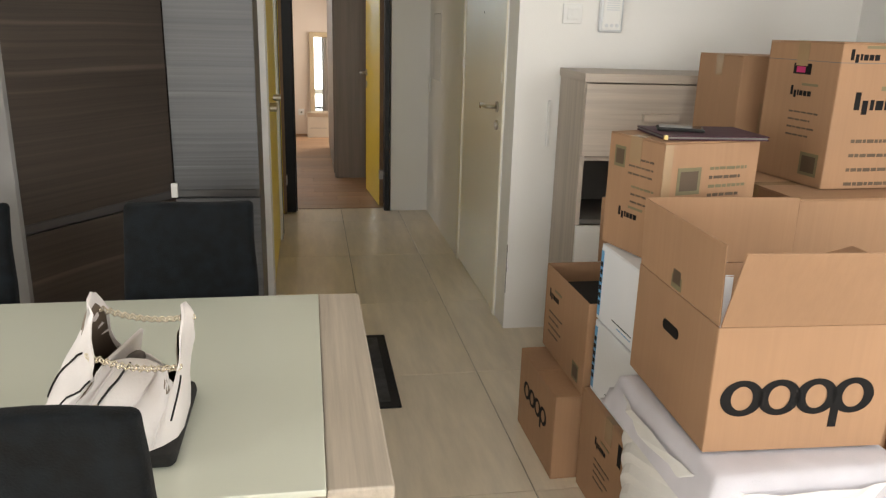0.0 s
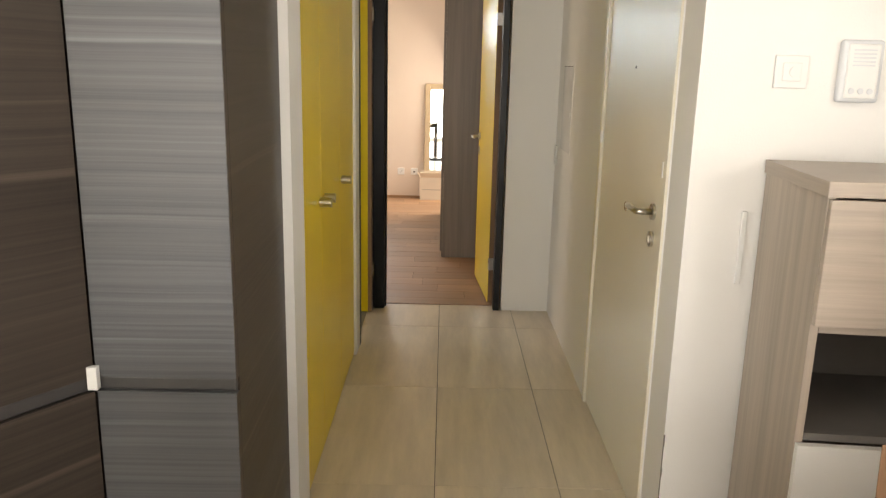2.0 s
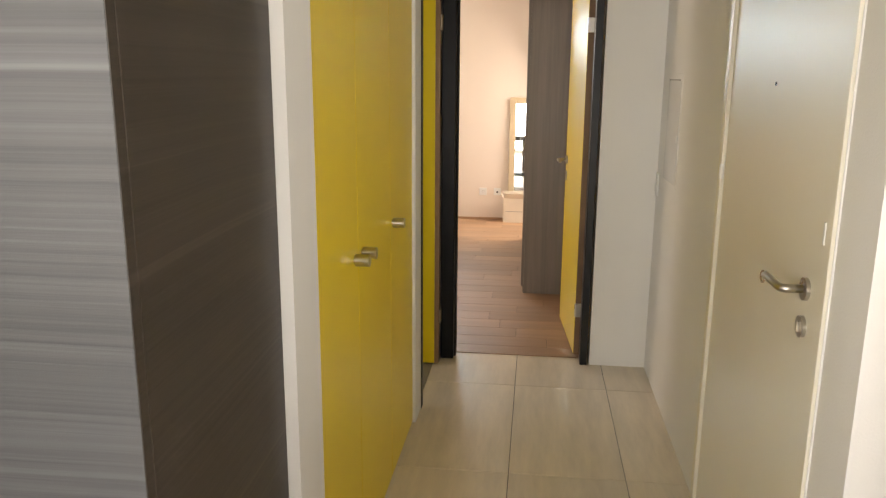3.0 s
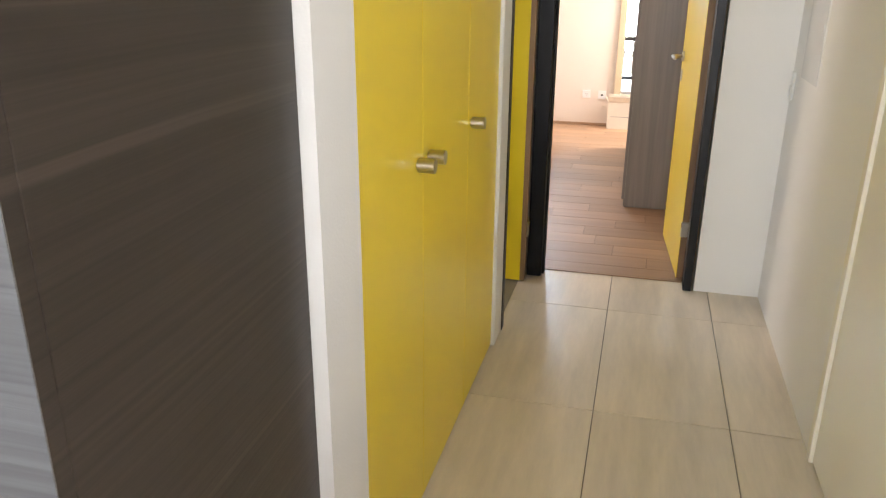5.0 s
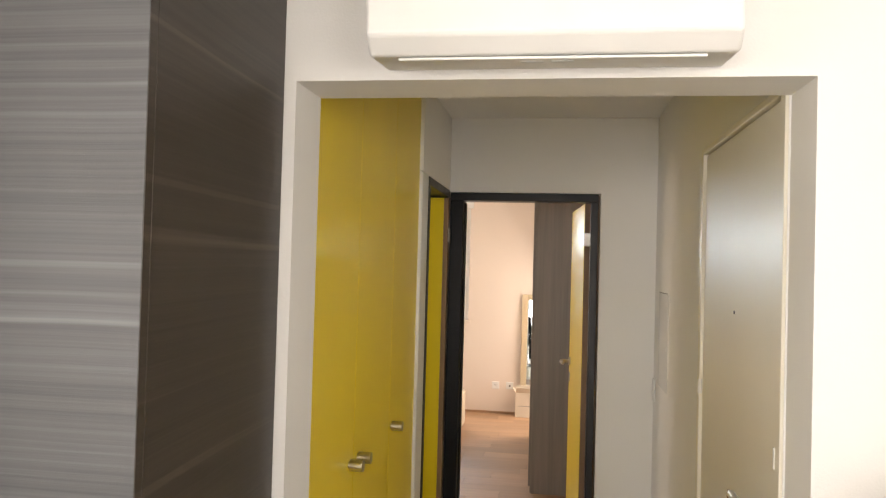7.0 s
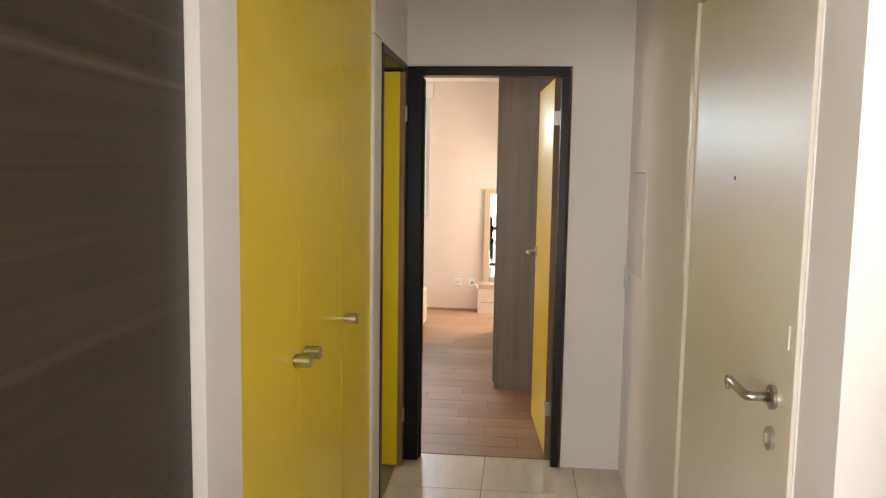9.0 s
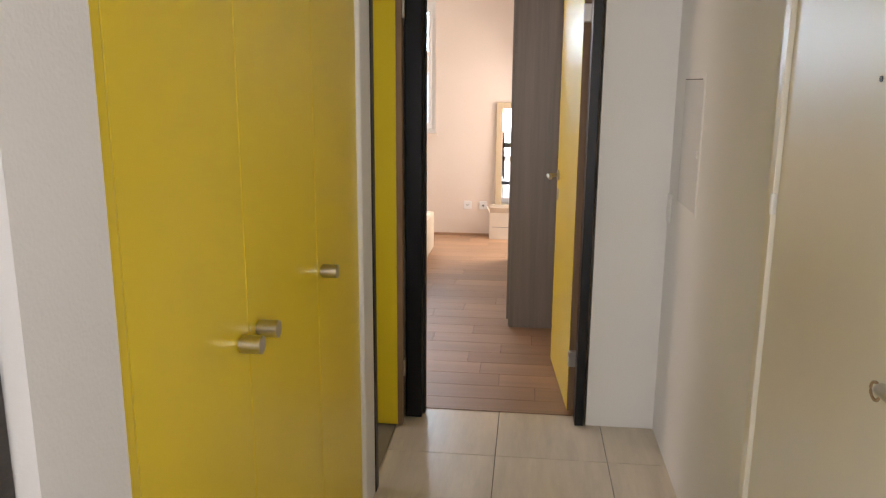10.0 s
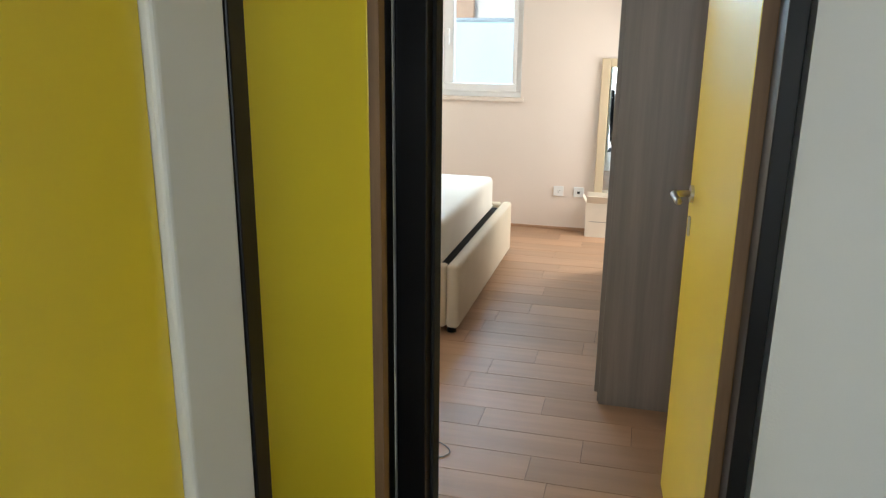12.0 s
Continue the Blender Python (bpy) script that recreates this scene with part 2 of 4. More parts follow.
BATH_TILE = mat("bath_floor_tile", (0.28, 0.245, 0.20), 0.4, vary=0.08, fine=90)
CHAIN = mat("pale_gold_chain", (0.75, 0.68, 0.55), 0.25, metal=1.0, vary=0.05)
WICKER = mat("white_wicker", (0.78, 0.77, 0.76), 0.6, vary=0.05, fine=90, bump=0.2)
CLOTH = mat("white_cloth", (0.64, 0.62, 0.67), 0.85, vary=0.08, scale=(8, 8, 8), fine=260, bump=0.4)
SCREEN = mat("black_glossy", (0.008, 0.008, 0.010), 0.12, vary=0.1, fine=50, bump=0.0)

# ---- shape helpers ----


def box(x0, y0, z0, x1, y1, z1, bevel=0.0, seg=2, bm=None):
    """One box, from corner to corner, its edges rounded by bevel."""
    own = bmesh.new()
    c = Vector(((x0 + x1) / 2, (y0 + y1) / 2, (z0 + z1) / 2))
    bmesh.ops.create_cube(own, size=1.0, matrix=Matrix.Translation(c) @ Matrix.Diagonal((abs(x1 - x0), abs(y1 - y0), abs(z1 - z0), 1)))
    if bevel:
        bmesh.ops.bevel(own, geom=own.edges[:], offset=bevel, segments=seg, profile=0.5, affect="EDGES")
    return join(bm, own) if bm else own


def join(bm, other):
    tmp = bpy.data.meshes.new("tmp")
    other.to_mesh(tmp)
    other.free()
    bm.from_mesh(tmp)
    bpy.data.meshes.remove(tmp)
    return bm


def rod(a, b, r, r2=None, seg=16, bm=None, cap=True):
    """A round bar from a to b."""
    own = bmesh.new()
    a, b = Vector(a), Vector(b)
    q = (b - a).to_track_quat("Z", "Y").to_matrix().to_4x4()
    bmesh.ops.create_cone(own, cap_ends=cap, segments=seg, radius1=r, radius2=r if r2 is None else r2, depth=(b - a).length,
                          matrix=Matrix.Translation((a + b) / 2) @ q)
    return join(bm, own) if bm else own


def turned(bm, m):
    bmesh.ops.transform(bm, matrix=m, verts=bm.verts[:])
    return bm


def part(name, bm, material, parent=None, label="", smooth=False):
    """Links a bmesh as one mesh object, under a thing or a part."""
    me = bpy.data.meshes.new(name)
    bm.normal_update()
    bm.to_mesh(me)
    bm.free()
    me.materials.append(material)
    if smooth:
        for p in me.polygons:
            p.use_smooth = True
    ob = new(name, me)
    if parent is not None:
        ob.parent = parent
        m, o = Matrix.Identity(4), parent
        while o is not None:
            m, o = o.matrix_parent_inverse @ o.matrix_basis @ m, o.parent
        ob.matrix_parent_inverse = m.inverted()
    if label:
        ob["label"] = label
    return ob


def thing(name, at, label, category, group="", m=None):
    """An Empty at the thing's base, to carry its parts."""
    ob = new(name)
    ob.empty_display_size = 0.05
    ob.matrix_basis = m if m is not None else Matrix.Translation(at)
    return tagged(ob, label, category, group)


def setting(name, bm, material, label=""):
    return tagged(part(name, bm, material), label, kind="structure")


def tube(points, r, closed=False, seg=8):
    """A bent round bar through points."""
    bm = bmesh.new()
    pts = [Vector(p) for p in points]
    rings = []
    n = len(pts)
    for i, p in enumerate(pts):
        a = pts[(i - 1) % n] if closed or i else p
        b = pts[(i + 1) % n] if closed or i < n - 1 else p
        q = (b - a).to_track_quat("Z", "Y")
        rings.append([bm.verts.new(p + q @ Vector((r * math.cos(2 * math.pi * k / seg), r * math.sin(2 * math.pi * k / seg), 0))) for k in range(seg)])
    for i in range(n if closed else n - 1):
        u, v = rings[i], rings[(i + 1) % n]
        for k in range(seg):
            bm.faces.new((u[k], u[(k + 1) % seg], v[(k + 1) % seg], v[k]))
    if not closed:
        bm.faces.new(rings[0][::-1])
        bm.faces.new(rings[-1])
    return bm


def plate(points, thick):
    """A flat outline (counter-clockwise, in x and z) given a thickness along y."""
    bm = bmesh.new()
    f = bm.faces.new([bm.verts.new((x, 0, z)) for x, z in points])
    g = bmesh.ops.extrude_face_region(bm, geom=[f])
    bmesh.ops.translate(bm, vec=(0, thick, 0), verts=[v for v in g["geom"] if isinstance(v, bmesh.types.BMVert)])
    bmesh.ops.recalc_face_normals(bm, faces=bm.faces[:])
    return bm


# ---- the plan ----
P0, P1 = 4.388, 4.568          # partition between living room and hall
OL, OR, OT = 0.166, 1.289, 2.067   # its opening
HL, HR, HE = 0.155, 1.285, 6.96    # hall: left wall, right wall, end wall
BED0, BED1 = 7.08, 11.33           # bedroom
TOP = 2.482
X0, X1, Y0 = -3.5, 3.0, -5.5       # living room

# partition: one wall with the opening through it
bm = box(X0, P0, 0, OL, P1, TOP)
box(OR, P0, 0, X1, P1, TOP, bm=bm)
box(OL, P0, OT, OR, P1, TOP, bm=bm)
setting("wall_partition", bm, WALL, "white plastered wall with a square opening to the hall")
bm = box(X0 - 0.2, Y0, 0, X0, -0.6, 2.6)
box(X0 - 0.2, 1.8, 0, X0, P1, 2.6, bm=bm)
box(X0 - 0.2, -0.6, 0, X0, 1.8, 0.8, bm=bm)
box(X0 - 0.2, -0.6, 2.2, X0, 1.8, 2.6, bm=bm)
setting("wall_west", bm, WALL, "white plastered living room wall with an unseen, assumed window")
bm = box(X0, Y0 - 0.2, 0, -2.6, Y0, 2.6)
box(1.2, Y0 - 0.2, 0, X1, Y0, 2.6, bm=bm)
box(-2.6, Y0 - 0.2, 2.4, 1.2, Y0, 2.6, bm=bm)
box(-2.6, Y0 - 0.2, 0, 1.2, Y0, 0.25, bm=bm)
setting("wall_south", bm, WALL, "white plastered living room wall with a wide window")
bm = box(X1, Y0, 0, X1 + 0.2, -0.6, 2.6)
box(X1, 1.4, 0, X1 + 0.2, P1, 2.6, bm=bm)
box(X1, -0.6, 0, X1 + 0.2, 1.4, 0.9, bm=bm)
box(X1, -0.6, 2.3, X1 + 0.2, 1.4, 2.6, bm=bm)
setting("wall_east", bm, WALL, "white plastered living room wall")
setting("ceiling_living", box(X0 - 0.2, Y0 - 0.2, TOP + 0.003, X1 + 0.2, P1, TOP + 0.2), CEIL, "white painted living room ceiling")

# hall
bm = box(HR, P1, 0, HR + 0.22, 4.585, TOP)
box(HR, 5.625, 0, HR + 0.22, HE, TOP, bm=bm)
box(HR, 4.585, 2.105, HR + 0.22, 5.625, TOP, bm=bm)
setting("wall_hall_east", bm, WALL, "white plastered hall wall beside the entrance door")
bm = box(-0.10, 6.103, 2.081, 0.152, 6.256, TOP)
box(-0.10, 6.125, 0, 0.059, 6.256, 2.081, bm=bm)
box(-0.10, 6.256, 2.075, 0.152, 6.96, TOP, bm=bm)
setting("wall_hall_west", bm, WALL, "white plastered hall wall over the bathroom door")
bm = box(-3.2, HE, 0, 0.150, BED0, TOP)
box(0.986, HE, 0, 1.70, BED0, TOP, bm=bm)
box(0.150, HE, 2.066, 0.986, BED0, TOP, bm=bm)
setting("wall_hall_end", bm, WALL, "white plastered end wall with the bedroom door")
setting("ceiling_hall", box(-2.4, P1, TOP, HR + 0.22, BED0, TOP + 0.15), CEIL, "white painted hall ceiling")
setting("wall_closet_back", box(-0.75, P1, 0, -0.60, 6.125, TOP), WALL, "white plastered wall behind the closet")

# bathroom beyond the hall's left wall
bm = box(-2.3, 5.95, 0, -2.15, 6.2, TOP)
box(-2.3, 6.8, 0, -2.15, HE, TOP, bm=bm)
box(-2.3, 6.2, 0, -2.15, 6.8, 1.2, bm=bm)
box(-2.3, 6.2, 2.2, -2.15, 6.8, TOP, bm=bm)
setting("wall_bath_west", bm, WALL, "white bathroom wall with a small window")
setting("wall_bath_south", box(-2.15, 5.95, 0, -0.10, 6.12, TOP), WALL, "white bathroom wall")

# bedroom
bm = box(-3.2, BED1, 0, -1.648, BED1 + 0.25, TOP)
box(-0.243, BED1, 0, 1.70, BED1 + 0.25, TOP, bm=bm)
box(-1.648, BED1, 0, -0.243, BED1 + 0.25, 1.032, bm=bm)
box(-1.648, BED1, 2.302, -0.243, BED1 + 0.25, TOP, bm=bm)
setting("wall_bedroom_north", bm, WALL_WARM, "white bedroom wall with a window, warm bounce light in its colour")
bm = box(1.25, BED0, 0, 1.45, 10.36, TOP)
box(1.25, 11.2, 0, 1.45, BED1, TOP, bm=bm)
box(1.25, 10.36, 2.25, 1.45, 11.2, TOP, bm=bm)
setting("wall_bedroom_east", bm, WALL_WARM, "white bedroom wall with a balcony door opening, warm bounce light in its colour")
bm = box(-3.4, HE, 0, -3.2, 9.0, TOP)
box(-3.4, 11.0, 0, -3.2, BED1 + 0.25, TOP, bm=bm)
box(-3.4, 9.0, 2.3, -3.2, 11.0, TOP, bm=bm)
setting("wall_bedroom_west", bm, WALL_WARM, "white bedroom wall with a balcony window, warm bounce light in its colour")
setting("ceiling_bedroom", box(-3.4, BED0 + 0.002, TOP, 1.70, BED1 + 0.25, TOP + 0.15), CEIL, "white painted bedroom ceiling")

# floors: a bed of grout under the tiles
setting("floor_grout", box(X0 - 0.2, Y0 - 0.2, -0.12, X1 + 0.2, 7.072, -0.004), GROUT, "grout bed under the floor tiles")
floor = setting("floor", box(X0 - 0.2, Y0 - 0.2, -0.30, X1 + 0.2, 7.072, -0.125), GROUT, "beige stone tile floor of long tiles")
parquet = setting("floor_bedroom", box(-3.4, 7.073, -0.12, 1.45, BED1 + 0.25, -0.0035), PLANK_GAP, "brown oak plank floor")

# ---- entrance door ----
door = tagged(thing("entrance_door", (HR, 5.1, 0), "closed cream lacquered entrance door with steel lever handle", "door"), kind="structure")
bm = box(HR - 0.008, 4.572, 0, HR + 0.07, 4.612, 2.10, 0.002)
box(HR - 0.008, 5.582, 0, HR + 0.07, 5.622, 2.10, 0.002, bm=bm)
box(HR - 0.008, 4.6125, 2.078, HR + 0.07, 5.5815, 2.10, 0.004, bm=bm)
part("door_frame", bm, CREAM, door)
leaf = part("door_leaf", box(HR + 0.004, 4.615, 0.006, HR + 0.05, 5.579, 2.074, 0.003), CREAM, door)


def lever(parent, p, out, along, ring=False):
    """Rosette, neck and lever of a door handle at p, which stands out from the leaf."""
    p, out, along = Vector(p), Vector(out), Vector(along)
    part("rosette", rod(p, p + out * 0.009, 0.027, seg=28), STEEL, parent, smooth=False)
    bm = tube([p + out * 0.008, p + out * 0.048, p + out * 0.0545 + along * 0.003, p + out * 0.058 + along * 0.010, p + out * 0.058 + along * 0.120, p + out * 0.0575 + along * 0.1235], 0.0102, seg=16)
    h = part("lever", bm, STEEL, parent, smooth=True)
    if ring:
        c = p + out * 0.060 + along * 0.13
        part("elastic_ring", tube([c + Vector((-0.002, 0.016 * math.cos(a), 0.014 * math.sin(a) - 0.006)) for a in np.linspace(0, 6.0, 14)], 0.0025, True, 6), TAPE, h, "thin elastic ring", True)


lever(door, (HR + 0.004, 4.712, 1.074), (-1, 0, 0), (0, 1, 0), True)
part("key_rosette", rod((HR + 0.004, 4.712, 0.983), (HR - 0.005, 4.712, 0.983), 0.026, seg=28), STEEL, door)
part("key_cylinder", box(HR - 0.012, 4.706, 0.970, HR - 0.004, 4.718, 0.996, 0.003), STEEL, door)
part("peephole", rod((HR + 0.006, 5.100, 1.537), (HR + 0.002, 5.100, 1.537), 0.0055, seg=16), SCREEN, door)
part("hinge_cap", rod((HR - 0.006, 5.580, 1.22), (HR - 0.006, 5.580, 1.27), 0.008, seg=10), TRIM, door)
part("strike", box(HR - 0.011, 4.606, 1.20, HR - 0.006, 4.616, 1.25, 0.002), TRIM, door)

# ---- bedroom door with black frame ----
door = tagged(thing("bedroom_door", (0.58, 7.0, 0), "open yellow bedroom door in a black lacquered frame", "door"), kind="structure")
bm = box(HL + 0.002, HE - 0.012, 0, 0.230, 7.058, 2.018, 0.003)
box(0.934, HE - 0.012, 0, 0.973, 7.058, 2.018, 0.003, bm=bm)
box(HL + 0.002, HE - 0.012, 2.0185, 0.973, 7.058, 2.062, 0.003, bm=bm)
part("door_frame", bm, BLACK, door)
bm = box(0.2305, HE + 0.03, 0, 0.240, 7.045, 2.008, 0.002)
part("frame_seal", bm, RUBBER, door)
ang = Matrix.Translation((0.944, 7.090, 0)) @ Matrix.Rotation(radians(4.7), 4, "Z")
leaf = part("door_leaf", turned(box(-0.040, 0, 0.012, 0, 0.70, 2.022, 0.002), ang), YELLOW, door)
part("leaf_edge", turned(box(-0.0385, -0.004, 0.013, -0.0015, -0.0005, 2.021), ang), EDGE, leaf, "raw wooden door edge")
q = ang.to_3x3()
lever(leaf, ang @ Vector((-0.040, 0.635, 1.055)), q @ Vector((-1, 0, 0)), q @ Vector((0, -1, 0)))
part("key_plate", turned(box(-0.046, 0.622, 0.925, -0.040, 0.648, 0.985, 0.002), ang), STEEL, leaf)
for z in (0.24, 1.78):
    part("hinge", turned(box(-0.045, -0.030, z, -0.008, -0.0045, z + 0.075, 0.003), ang), STEEL, door)

# ---- bathroom door ----
door = tagged(thing("bathroom_door", (HL, 6.6, 0), "open yellow bathroom door in a black lacquered frame", "door"), kind="structure")
bm = box(0.030, 6.268, 0, 0.1525, 6.314, 2.03, 0.003)
box(0.030, 6.885, 0, 0.1525, 6.946, 2.03, 0.003, bm=bm)
box(0.030, 6.264, 2.031, 0.1545, 6.946, 2.072, 0.003, bm=bm)
part("door_frame", bm, BLACK, door)
leaf = part("door_leaf", box(-0.56, 6.836, 0.012, 0.137, 6.875, 2.022, 0.002), YELLOW, door)
part("leaf_edge", box(0.1375, 6.837, 0.013, 0.1605, 6.874, 2.021), EDGE, leaf, "raw wooden door edge")
for z in (0.24, 1.78):
    part("hinge", box(0.161, 6.846, z, 0.170, 6.8845, z + 0.075, 0.003), STEEL, door)
setting("trim_post", box(0.060, 6.110, 0, 0.150, 6.2675, 2.08, 0.008, 3), TRIM, "white lacquered post between closet and bathroom door")

# ---- yellow closet ----
closet = thing("closet", (-0.2, 5.4, 0), "tall yellow lacquered built-in closet with three doors", "closet")
bm = box(-0.58, 4.60, 0.0, 0.108, 4.625, TOP - 0.01)
box(-0.58, 6.075, 0.0, 0.108, 6.106, TOP - 0.01, bm=bm)
box(-0.58, 4.625, 0.0, -0.56, 6.075, TOP - 0.01, bm=bm)
box(-0.56, 4.625, 0.0, 0.100, 6.075, 0.02, bm=bm)
box(-0.56, 4.625, TOP - 0.03, 0.100, 6.075, TOP - 0.01, bm=bm)
part("body", bm, YELLOW, closet)
part("side_strip", box(0.085, 4.572, 0.003, 0.140, 4.645, TOP - 0.004, 0.012, 3), YELLOW, closet, "rounded bright yellow edge strip")
for y0, y1, ky in ((4.6465, 5.0970, 5.050), (5.0998, 5.6100, 5.150), (5.6128, 6.1080, 5.650)):
    d = part("door", box(0.112, y0, 0.012, 0.135, y1, TOP - 0.008, 0.0006, 1), YELLOW, closet)
    k = rod((0.134, ky, 1.021), (0.140, ky, 1.021), 0.0125, seg=24)
    rod((0.1395, ky, 1.021), (0.181, ky, 1.021), 0.0185, seg=32, bm=k)
    part("knob", k, STEEL, d, "brushed steel knob")

# ---- electrics in the hall ----
p = thing("fuse_box", (HR, 6.6, 1.06), "white flush fuse box door on the hall wall", "fuse box")
part("frame", box(HR - 0.0025, 6.425, 1.060, HR + 0.01, 6.775, 1.572, 0.002), WALL, p)
part("door", box(HR - 0.0045, 6.440, 1.075, HR - 0.0024, 6.760, 1.540, 0.0005), mat("grey_white_panel", (0.70, 0.70, 0.69), 0.6, vary=0.03), p)
part("slot", box(HR - 0.0036, 6.47, 1.542, HR - 0.0023, 6.76, 1.546), SHADE_GREY, p)
part("latch", box(HR - 0.009, 6.452, 1.27, HR - 0.0044, 6.462, 1.30, 0.001), PLASTIC, p)


def wall_plate(name, label, category, x, z, y, w=0.08, h=0.08, kind="socket"):
    """A switch or socket on a wall that faces -y."""
    t = thing(name, (x, y, z), label, category)
    part("cover", box(x - w / 2, y - 0.010, z - h / 2, x + w / 2, y - 0.0003, z + h / 2, 0.003), PLASTIC, t)
    if kind == "socket":
        part("insert", rod((x, y - 0.0108, z), (x, y - 0.0095, z), 0.028, seg=6), PLASTIC, t)
        for dx, dz in ((-0.011, 0.004), (0.011, 0.004), (0, -0.008)):
            part("hole", rod((x + dx, y - 0.0118, z + dz), (x + dx, y - 0.0102, z + dz), 0.0034, seg=10), INK, t)
    elif kind == "switch":
        part("rocker", box(x - w * 0.28, y - 0.0135, z - h * 0.28, x + w * 0.28, y - 0.0095, z + h * 0.28, 0.002), PLASTIC, t)
        part("dial", rod((x + 0.006, y - 0.016, z), (x + 0.006, y - 0.013, z), 0.014, seg=24), PLASTIC, t)
    else:
        part("jack", box(x - 0.010, y - 0.0115, z - 0.012, x + 0.010, y - 0.0095, z + 0.006, 0.001), INK, t)
    return t


wall_plate("wall_socket", "white triple-pin wall socket low on the bedroom wall", "socket", 0.088, 0.313, BED1)
wall_plate("antenna_socket", "white antenna socket beside the wall socket", "socket", 0.247, 0.313, BED1, kind="jack")
wall_plate("light_switch", "white square light switch with a round dial", "light switch", 1.536, 1.528, P0, 0.092, 0.088, "switch")
t = thing("hall_switch", (HR, 6.905, 1.02), "white light switch in the hall corner", "light switch")
part("cover", box(HR - 0.010, 6.875, 0.96, HR - 0.0003, 6.935, 1.08, 0.004), PLASTIC, t)
part("rocker", box(HR - 0.014, 6.885, 0.985, HR - 0.0095, 6.925, 1.02, 0.002), PLASTIC, t)
t = thing("cable_cover", (1.466, P0, 0.93), "narrow white switch plate beside the wooden cabinet", "switch plate")
part("cover", box(1.446, P0 - 0.012, 0.925, 1.462, P0 - 0.0003, 1.14, 0.003), PLASTIC, t)

# intercom
t = thing("intercom", (1.72, P0, 1.46), "pale grey wall intercom with three buttons", "intercom")
part("body", box(1.660, P0 - 0.030, 1.450, 1.772, P0 - 0.0003, 1.616, 0.010, 3), GREY_PLASTIC, t)
part("faceplate", box(1.673, P0 - 0.0325, 1.462, 1.759, P0 - 0.0295, 1.605, 0.004), PLASTIC, t)
for i in range(5):
    part("speaker_slot", box(1.687, P0 - 0.0345, 1.587 - i * 0.010, 1.748, P0 - 0.032, 1.591 - i * 0.010, 0.0008), GREY_PLASTIC, t)
for i in range(3):
    part("button", rod((1.692 + i * 0.025, P0 - 0.0355, 1.481), (1.692 + i * 0.025, P0 - 0.032, 1.481), 0.008, seg=16), GREY_PLASTIC, t)

# hall ceiling spot
t = thing("ceiling_spot", (0.72, 6.35, TOP), "small round recessed ceiling spot, switched off", "ceiling light")
part("ring", rod((0.72, 6.35, TOP - 0.006), (0.72, 6.35, TOP - 0.0003), 0.045, seg=32), TRIM, t)
part("lamp", rod((0.72, 6.35, TOP - 0.012), (0.72, 6.35, TOP - 0.006), 0.026, seg=24), STEEL, t)

# ---- kitchen tall units ----
KX0, KX1, KY = -0.142, 0.160, 3.775
SL = 0.835
unit = thing("tall_kitchen_unit", (0, 4.08, 0), "tall grey wood kitchen unit with dark brown side panel", "kitchen unit")
part("body", box(KX0 - 0.06, KY + 0.055, 0.0, KX1 - 0.050, P0 - 0.003, 2.42), WOOD_DARK, unit)
part("side_panel", turned(box(-0.021, 0, 0.0, 0, P0 - 0.004 - KY - 0.0225, 2.42, 0.0015), pose(KX1, KY + 0.0225, 0, 0, 0, 2.0)), WOOD_DARK, unit, "dark brown wood side panel")
part("upper_door", box(KX0, KY - 0.0, SL + 0.022, KX1 - 0.0012, KY + 0.021, 2.415, 0.001), WOOD_GREY, unit)
part("door_edge", box(KX1 - 0.001, KY + 0.0005, SL + 0.022, KX1 + 0.0002, KY + 0.021, 2.415), WOOD_DARK, unit, "dark edge band")
part("door_edge", box(KX1 - 0.001, KY + 0.0005, 0.10, KX1 + 0.0002, KY + 0.021, SL - 0.012), WOOD_DARK, unit, "dark edge band")
part("lower_door", box(KX0, KY - 0.0, 0.10, KX1 - 0.0012, KY + 0.021, SL - 0.012, 0.001), WOOD_GREY, unit)
part("grip_channel", box(KX0, KY + 0.008, SL - 0.0115, KX1 - 0.002, KY + 0.021, SL + 0.0215, 0.006, 3), CHANNEL, unit, "recessed grey grip channel")
part("plinth", box(KX0, KY + 0.05, 0.0, KX1 - 0.0225, KY + 0.07, 0.098), ALU, unit)
ang = Matrix.Translation((KX0 - 0.0015, KY + 0.001, 0)) @ Matrix.Rotation(radians(55.5), 4, "Z")
unit = thing("tall_kitchen_door", (-0.5, 3.3, 0), "open tall dark brown wood kitchen door with grey edge", "kitchen door")
W = 0.612
part("body", turned(box(-W, 0.022, 0.10, -0.006, 0.075, 2.42), ang), WOOD_DARK, unit)
part("upper_door", turned(box(-W, 0, SL + 0.022, -0.003, 0.021, 2.415, 0.0015), ang), WOOD_DARK, unit)
part("lower_door", turned(box(-W, 0, 0.10, -0.003, 0.021, SL - 0.012, 0.0015), ang), WOOD_DARK, unit)
part("grip_channel", turned(box(-W, 0.008, SL - 0.0115, -0.003, 0.0212, SL + 0.0215, 0.006, 3), ang), CHANNEL, unit)
part("edge_strip", turned(box(-W - 0.014, -0.002, 0.0, -W - 0.001, 0.076, 2.42, 0.001), ang), EDGE_GREY, unit, "grey edge strip")
part("stopper", box(KX0 - 0.012, KY - 0.018, SL - 0.004, KX0 + 0.010, KY - 0.001, SL + 0.048, 0.002), PLASTIC, unit, "white plastic stopper")

